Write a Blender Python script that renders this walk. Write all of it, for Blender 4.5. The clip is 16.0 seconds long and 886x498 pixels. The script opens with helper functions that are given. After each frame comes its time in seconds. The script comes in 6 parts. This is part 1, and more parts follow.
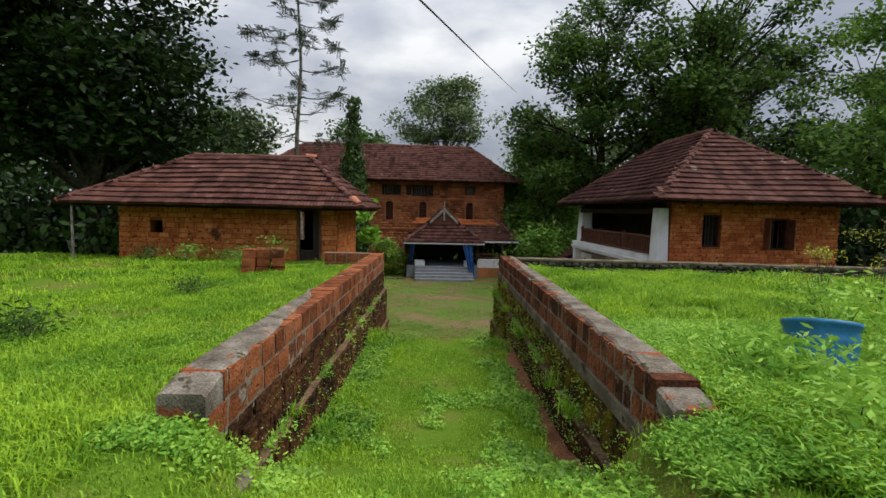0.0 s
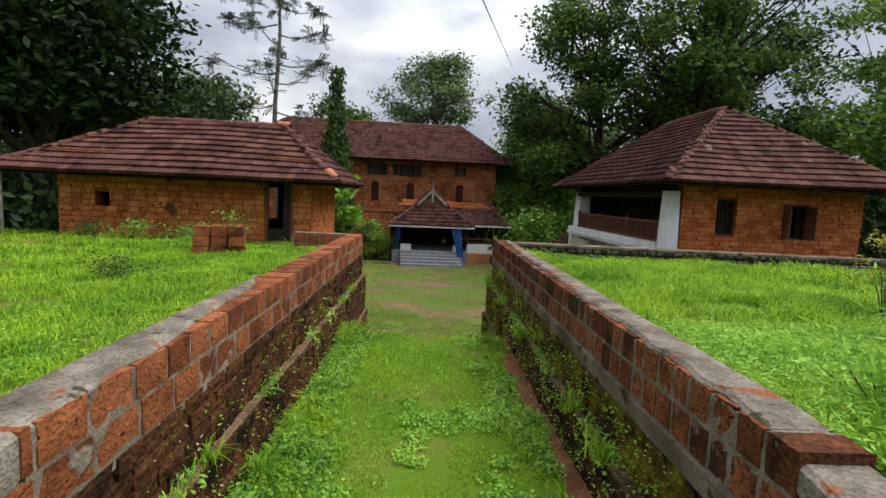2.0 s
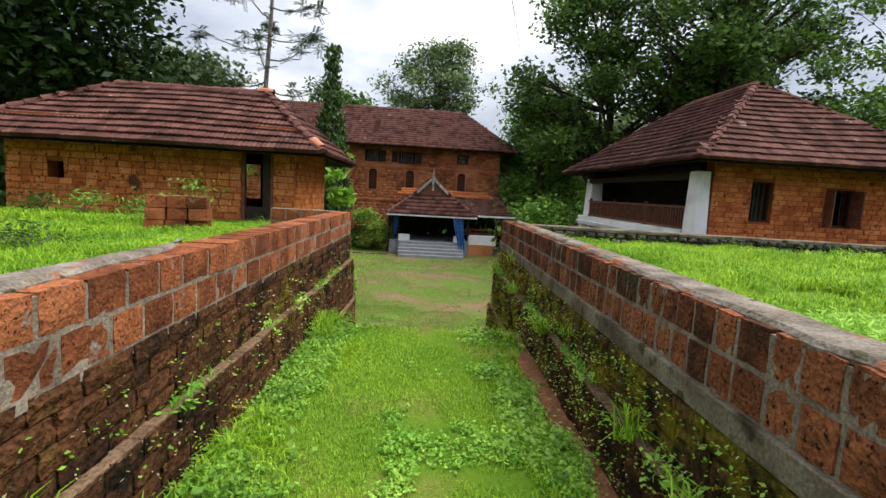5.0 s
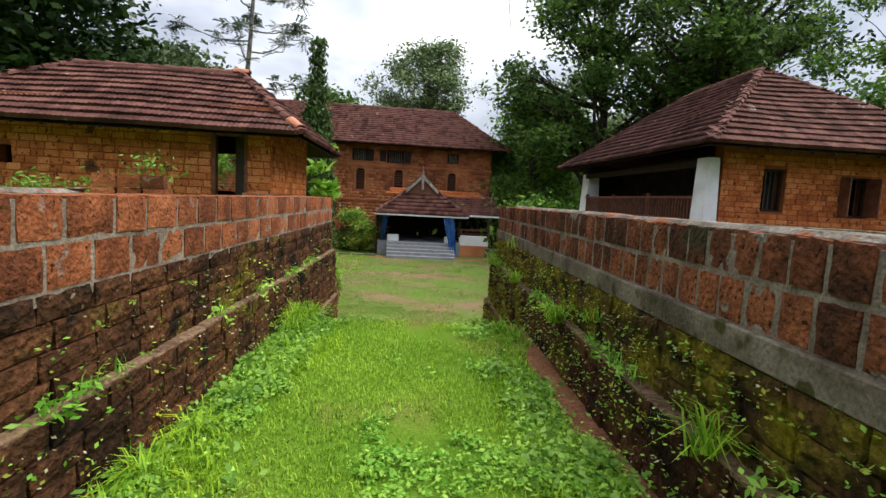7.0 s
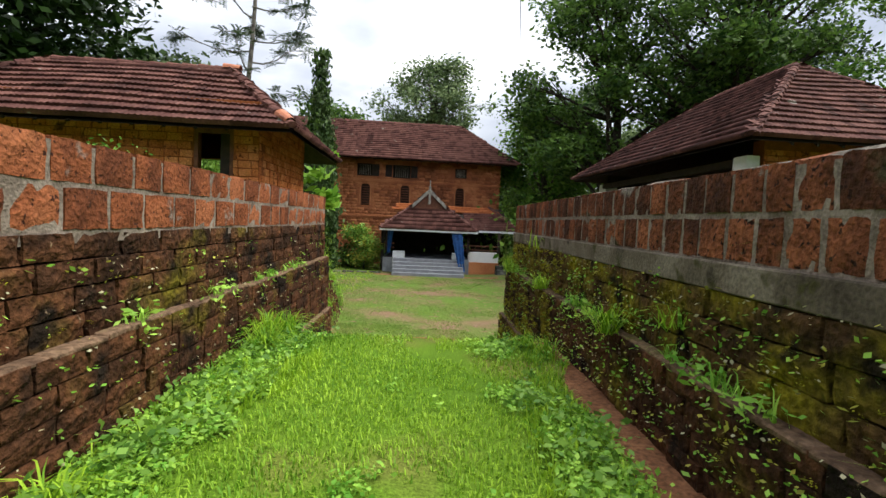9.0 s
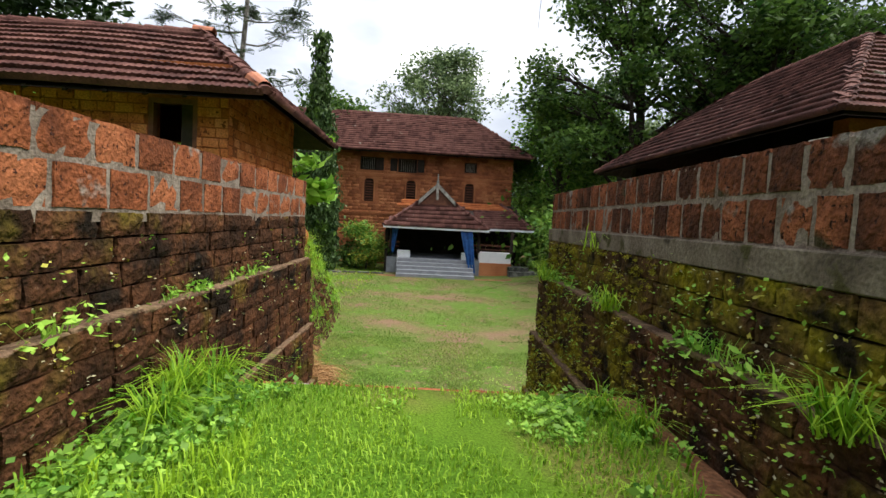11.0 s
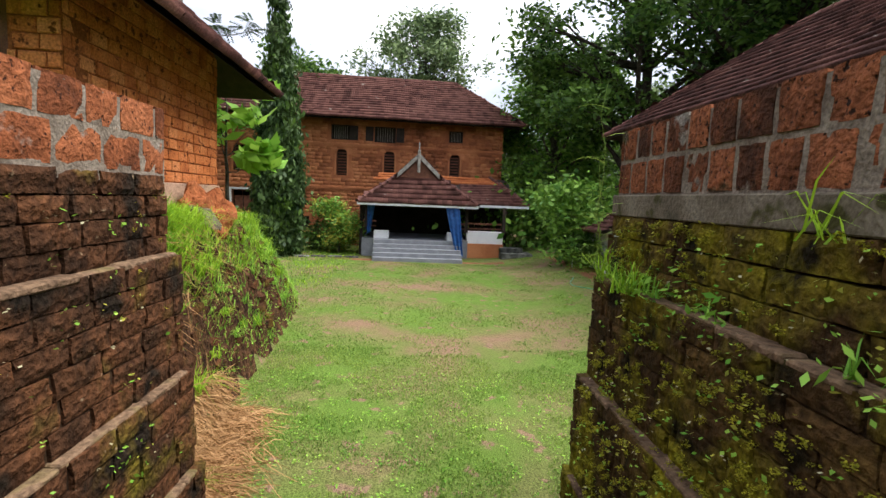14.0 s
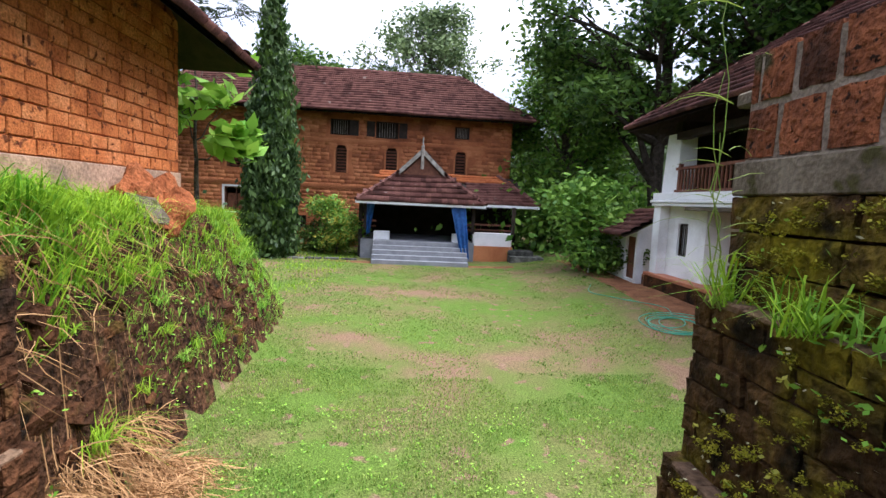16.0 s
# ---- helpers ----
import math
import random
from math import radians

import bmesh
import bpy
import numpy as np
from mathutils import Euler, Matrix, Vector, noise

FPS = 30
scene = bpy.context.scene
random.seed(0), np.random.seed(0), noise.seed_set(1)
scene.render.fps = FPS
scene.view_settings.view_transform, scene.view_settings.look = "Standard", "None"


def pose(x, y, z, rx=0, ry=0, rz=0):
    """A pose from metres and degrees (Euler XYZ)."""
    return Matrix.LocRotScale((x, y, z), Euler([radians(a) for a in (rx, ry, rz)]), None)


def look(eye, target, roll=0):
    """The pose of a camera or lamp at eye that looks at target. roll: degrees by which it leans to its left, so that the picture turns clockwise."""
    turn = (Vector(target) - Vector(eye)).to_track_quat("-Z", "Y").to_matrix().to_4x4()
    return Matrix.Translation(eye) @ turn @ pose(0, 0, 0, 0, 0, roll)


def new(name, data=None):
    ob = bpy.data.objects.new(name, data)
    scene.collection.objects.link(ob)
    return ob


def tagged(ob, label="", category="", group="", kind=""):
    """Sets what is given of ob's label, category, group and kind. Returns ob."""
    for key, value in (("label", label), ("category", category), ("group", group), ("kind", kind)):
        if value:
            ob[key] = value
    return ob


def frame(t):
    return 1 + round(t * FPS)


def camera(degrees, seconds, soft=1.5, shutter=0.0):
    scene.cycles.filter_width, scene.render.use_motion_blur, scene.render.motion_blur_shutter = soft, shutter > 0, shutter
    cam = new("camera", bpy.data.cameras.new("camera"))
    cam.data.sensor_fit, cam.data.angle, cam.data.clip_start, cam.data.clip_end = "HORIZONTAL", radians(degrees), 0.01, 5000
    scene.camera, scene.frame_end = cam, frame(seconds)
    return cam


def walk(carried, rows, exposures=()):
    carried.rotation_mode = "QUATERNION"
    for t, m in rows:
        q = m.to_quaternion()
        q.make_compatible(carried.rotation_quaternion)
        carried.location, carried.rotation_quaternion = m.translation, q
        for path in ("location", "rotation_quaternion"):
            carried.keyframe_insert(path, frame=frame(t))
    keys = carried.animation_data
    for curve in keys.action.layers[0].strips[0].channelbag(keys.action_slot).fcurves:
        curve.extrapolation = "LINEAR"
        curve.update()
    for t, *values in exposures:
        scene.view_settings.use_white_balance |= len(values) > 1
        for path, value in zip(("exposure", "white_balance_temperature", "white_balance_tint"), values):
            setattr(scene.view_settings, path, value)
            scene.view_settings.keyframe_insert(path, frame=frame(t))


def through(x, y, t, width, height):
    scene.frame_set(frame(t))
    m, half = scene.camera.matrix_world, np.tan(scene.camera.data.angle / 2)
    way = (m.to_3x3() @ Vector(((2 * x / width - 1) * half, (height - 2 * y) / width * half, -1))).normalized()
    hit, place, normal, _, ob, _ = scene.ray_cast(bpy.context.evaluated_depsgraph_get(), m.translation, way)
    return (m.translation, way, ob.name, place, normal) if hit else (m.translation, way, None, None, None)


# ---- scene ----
cam = camera(84.0, 16.0)
METRES, EYE, TILT, LEAN, TURN = 13.0, 3.0, -1.5, 1.4, -0.3
ROWS = [
    (0.0, 0.0, 0.0, 0.0, 0.14, -3.01, -2.66),
    (0.5, -0.0011, 0.038, -0.0047, 0.1, -3.65, -3.05),
    (1.0, -0.0013, 0.0738, -0.0082, -0.0, -4.23, -3.07),
    (1.5, 0.0006, 0.1077, -0.0114, -0.57, -4.52, -3.35),
    (2.0, 0.0014, 0.1388, -0.0143, -1.22, -4.65, -3.84),
    (2.5, 0.0036, 0.1681, -0.0164, -1.37, -5.16, -4.03),
    (3.0, 0.0058, 0.1921, -0.0237, -1.24, -5.88, -4.24),
    (3.5, 0.0059, 0.2119, -0.0292, -0.94, -6.08, -4.28),
    (4.0, 0.0074, 0.2295, -0.0358, -0.75, -5.75, -4.32),
    (6.5, 0.0066, 0.3332, -0.0789, -2.13, -4.47, -4.69),
    (7.0, 0.0083, 0.3522, -0.088, -2.34, -4.18, -4.35),
    (7.5, 0.0107, 0.3742, -0.0969, -2.55, -3.69, -4.23),
    (8.0, 0.0123, 0.3971, -0.1048, -2.45, -2.81, -4.12),
    (8.5, 0.0142, 0.4216, -0.1118, -2.03, -1.99, -4.12),
    (9.0, 0.0133, 0.4543, -0.1177, -1.45, -1.69, -4.01),
    (9.5, 0.0113, 0.4933, -0.1188, -0.98, -1.3, -4.06),
    (12.0, 0.0075, 0.6963, -0.1236, -0.72, -2.5, -4.4),
    (12.5, 0.0107, 0.7384, -0.1237, -1.43, -2.75, -4.1),
    (13.0, 0.011, 0.7794, -0.1237, -2.04, -3.04, -4.0),
    (13.5, 0.0121, 0.8197, -0.1248, -2.44, -3.66, -3.82),
    (14.0, 0.0134, 0.8577, -0.1255, -2.64, -4.25, -3.73),
    (14.5, 0.0139, 0.8946, -0.1244, -2.8, -4.61, -3.75),
    (15.0, 0.0175, 0.929, -0.125, -2.76, -5.22, -3.73),
    (15.5, 0.019, 0.9561, -0.1288, -2.6, -5.21, -3.86),
    (16.0, 0.0186, 0.9784, -0.1351, -2.11, -3.99, -4.14),
]
walk(cam, [(t, pose(0, 0, EYE, TILT, LEAN, TURN) @ pose(METRES * x, METRES * y, METRES * z, 90 + pitch, roll, yaw)) for t, x, y, z, yaw, pitch, roll in ROWS],
     [(0.0, 1.18, 6500, 10), (2.0, 1.45, 6500, 10), (3.5, 1.74, 6500, 10), (7.0, 1.88, 6500, 10), (9.5, 1.9, 6500, 10), (12.0, 1.98, 6500, 10), (14.0, 2.2, 6400, 12), (16.0, 2.4, 5900, 18)])

# ---- light ----
SUN_ELEV, SUN_AZ = 60.0, 94.0      # degrees; azimuth counted from +y towards +x
world = bpy.data.worlds.new("overcast_sky")
scene.world = world
world.use_nodes = True
wn, wl = world.node_tree.nodes, world.node_tree.links
wn.clear()
sky = wn.new("ShaderNodeTexSky")
sky.sky_type, sky.sun_disc = "NISHITA", False
sky.sun_elevation, sky.sun_rotation = radians(SUN_ELEV), radians(SUN_AZ)
sky_bg = wn.new("ShaderNodeBackground")
sky_bg.inputs["Strength"].default_value = 0.06
wl.new(sky.outputs[0], sky_bg.inputs["Color"])
w_co = wn.new("ShaderNodeTexCoord")
w_map = wn.new("ShaderNodeMapping")
w_map.inputs["Scale"].default_value = (1.0, 1.0, 2.2)
w_noise = wn.new("ShaderNodeTexNoise")
w_noise.inputs["Scale"].default_value, w_noise.inputs["Detail"].default_value, w_noise.inputs["Roughness"].default_value = 2.6, 6, 0.5
w_ramp = wn.new("ShaderNodeValToRGB")
for pos, col in ((0.36, (0.21, 0.23, 0.275, 1)), (0.5, (0.34, 0.36, 0.4, 1)), (0.63, (0.56, 0.565, 0.57, 1))):
    el = w_ramp.color_ramp.elements.new(pos)
    el.color = col
w_ramp.color_ramp.elements.remove(w_ramp.color_ramp.elements[0])
w_ramp.color_ramp.elements.remove(w_ramp.color_ramp.elements[-1])
cloud_bg = wn.new("ShaderNodeBackground")
w_sep, w_up, w_rise, w_str = (wn.new(k) for k in ("ShaderNodeSeparateXYZ", "ShaderNodeMath", "ShaderNodeMath", "ShaderNodeMath"))
w_up.operation, w_rise.operation, w_str.operation = "MAXIMUM", "MULTIPLY_ADD", "MULTIPLY"
w_up.inputs[1].default_value = 0.0
w_rise.inputs[1].default_value, w_rise.inputs[2].default_value = 2.0, 1.0      # overcast sky: three times as bright overhead as at the horizon
w_str.inputs[1].default_value = 0.49
wl.new(w_co.outputs["Generated"], w_sep.inputs[0])
wl.new(w_sep.outputs["Z"], w_up.inputs[0])
wl.new(w_up.outputs[0], w_rise.inputs[0])
wl.new(w_rise.outputs[0], w_str.inputs[0])
wl.new(w_str.outputs[0], cloud_bg.inputs["Strength"])
w_mix = wn.new("ShaderNodeMixShader")
w_mix.inputs[0].default_value = 0.93
w_out = wn.new("ShaderNodeOutputWorld")
wl.new(w_co.outputs["Generated"], w_map.inputs[0])
wl.new(w_map.outputs[0], w_noise.inputs["Vector"])
wl.new(w_noise.outputs["Fac"], w_ramp.inputs[0])
wl.new(w_ramp.outputs[0], cloud_bg.inputs["Color"])
wl.new(sky_bg.outputs[0], w_mix.inputs[1])
wl.new(cloud_bg.outputs[0], w_mix.inputs[2])
wl.new(w_mix.outputs[0], w_out.inputs[0])

sun_data = bpy.data.lights.new("sun", "SUN")
sun_data.energy, sun_data.angle, sun_data.color = 1.6, radians(50), (1.0, 0.96, 0.9)
sun = new("sun", sun_data)
sa, se = radians(SUN_AZ), radians(SUN_ELEV)
sun.matrix_world = look((0, 0, 0), (-math.sin(sa) * math.cos(se), -math.cos(sa) * math.cos(se), -math.sin(se)))


# ---- materials ----
def material(name, stops, scale=3.0, rough=0.8, bump=0.3, fine=40.0, fine_amt=0.35, metal=0.0, piece=0.0, spots=None, dist=0.02, island=0.0):
    """Two scales of noise: stops colour the broad one, the fine one darkens it a little and gives relief.
    piece: how far the tone varies from object to object; spots: (colour, scale, threshold) for speckles."""
    m = bpy.data.materials.new(name)
    m.use_nodes = True
    n, l = m.node_tree.nodes, m.node_tree.links
    bsdf = n["Principled BSDF"]
    bsdf.inputs["Roughness"].default_value = rough
    bsdf.inputs["Metallic"].default_value = metal
    bsdf.inputs["Specular IOR Level"].default_value = 0.08 if rough > 0.75 else 0.35
    geo = n.new("ShaderNodeNewGeometry")
    broad, small = n.new("ShaderNodeTexNoise"), n.new("ShaderNodeTexNoise")
    for node, s, d in ((broad, scale, 5), (small, fine, 4)):
        node.inputs["Scale"].default_value, node.inputs["Detail"].default_value = s, d
        l.new(geo.outputs["Position"], node.inputs["Vector"])
    ramp = n.new("ShaderNodeValToRGB")
    ramp.color_ramp.elements.remove(ramp.color_ramp.elements[0])
    for i, (pos, col) in enumerate(stops):
        el = ramp.color_ramp.elements[0] if i == 0 else ramp.color_ramp.elements.new(pos)
        el.position, el.color = pos, (*col, 1)
    fac = broad.outputs["Fac"]
    for amount, node, socket in ((piece, "ShaderNodeObjectInfo", "Random"), (island, "ShaderNodeNewGeometry", "Random Per Island")):
        if amount:
            rnd = n.new(node)
            ma = n.new("ShaderNodeMath")
            ma.operation = "MULTIPLY_ADD"
            l.new(rnd.outputs[socket], ma.inputs[0])
            ma.inputs[1].default_value = amount
            l.new(fac, ma.inputs[2])
            sub = n.new("ShaderNodeMath")
            sub.operation = "SUBTRACT"
            l.new(ma.outputs[0], sub.inputs[0])
            sub.inputs[1].default_value = amount / 2
            fac = sub.outputs[0]
    l.new(fac, ramp.inputs[0])
    colour = ramp.outputs[0]
    for s_col, s_scale, s_thr, *s_soft in (spots if spots and isinstance(spots[0][0], tuple) else [spots] if spots else []):
        sn = n.new("ShaderNodeTexNoise")
        sn.inputs["Scale"].default_value, sn.inputs["Detail"].default_value = s_scale, 7
        l.new(geo.outputs["Position"], sn.inputs["Vector"])
        sr = n.new("ShaderNodeMapRange")
        sr.inputs["From Min"].default_value, sr.inputs["From Max"].default_value = s_thr, s_thr + (s_soft[0] if s_soft else 0.05)
        l.new(sn.outputs["Fac"], sr.inputs["Value"])
        mx = n.new("ShaderNodeMix")
        mx.data_type = "RGBA"
        l.new(sr.outputs[0], mx.inputs["Factor"])
        l.new(colour, mx.inputs["A"])
        mx.inputs["B"].default_value = (*s_col, 1)
        colour = mx.outputs["Result"]
    if fine_amt:
        mr = n.new("ShaderNodeMapRange")
        mr.inputs["From Min"].default_value, mr.inputs["From Max"].default_value = 0.3, 0.7
        mr.inputs["To Min"].default_value, mr.inputs["To Max"].default_value = 1 - fine_amt, 1 + fine_amt * 0.4
        l.new(small.outputs["Fac"], mr.inputs["Value"])
        mul = n.new("ShaderNodeMix")
        mul.data_type, mul.blend_type = "RGBA", "MULTIPLY"
        mul.inputs["Factor"].default_value = 1
        l.new(colour, mul.inputs["A"])
        l.new(mr.outputs[0], mul.inputs["B"])
        colour = mul.outputs["Result"]
    l.new(colour, bsdf.inputs["Base Color"])
    if bump:
        b = n.new("ShaderNodeBump")
        b.inputs["Strength"].default_value, b.inputs["Distance"].default_value = bump, dist
        l.new(small.outputs["Fac"], b.inputs["Height"])
        l.new(b.outputs[0], bsdf.inputs["Normal"])
    return m


def leaf_material(name, dark, light, rough=0.5, through=0.25):
    """Leaves: tone by island, a little light through the blade."""
    m = bpy.data.materials.new(name)
    m.use_nodes = True
    n, l = m.node_tree.nodes, m.node_tree.links
    bsdf, out = n["Principled BSDF"], n["Material Output"]
    bsdf.inputs["Roughness"].default_value = rough
    bsdf.inputs["Specular IOR Level"].default_value = 0.2
    geo, ramp = n.new("ShaderNodeNewGeometry"), n.new("ShaderNodeValToRGB")
    noise_node = n.new("ShaderNodeTexNoise")
    noise_node.inputs["Scale"].default_value = 0.7
    l.new(geo.outputs["Position"], noise_node.inputs["Vector"])
    ma = n.new("ShaderNodeMath")
    ma.operation = "MULTIPLY_ADD"
    l.new(geo.outputs["Random Per Island"], ma.inputs[0])
    ma.inputs[1].default_value = 0.55
    l.new(noise_node.outputs["Fac"], ma.inputs[2])
    sub = n.new("ShaderNodeMath")
    sub.operation = "SUBTRACT"
    l.new(ma.outputs[0], sub.inputs[0])
    sub.inputs[1].default_value = 0.28
    ramp.color_ramp.elements[0].position, ramp.color_ramp.elements[0].color = 0.2, (*dark, 1)
    ramp.color_ramp.elements[1].position, ramp.color_ramp.elements[1].color = 0.8, (*light, 1)
    l.new(sub.outputs[0], ramp.inputs[0])
    l.new(ramp.outputs[0], bsdf.inputs["Base Color"])
    tr, mix = n.new("ShaderNodeBsdfTranslucent"), n.new("ShaderNodeMixShader")
    mix.inputs[0].default_value = through
    l.new(ramp.outputs[0], tr.inputs["Color"])
    l.new(bsdf.outputs[0], mix.inputs[1])
    l.new(tr.outputs[0], mix.inputs[2])
    l.new(mix.outputs[0], out.inputs["Surface"])
    return m


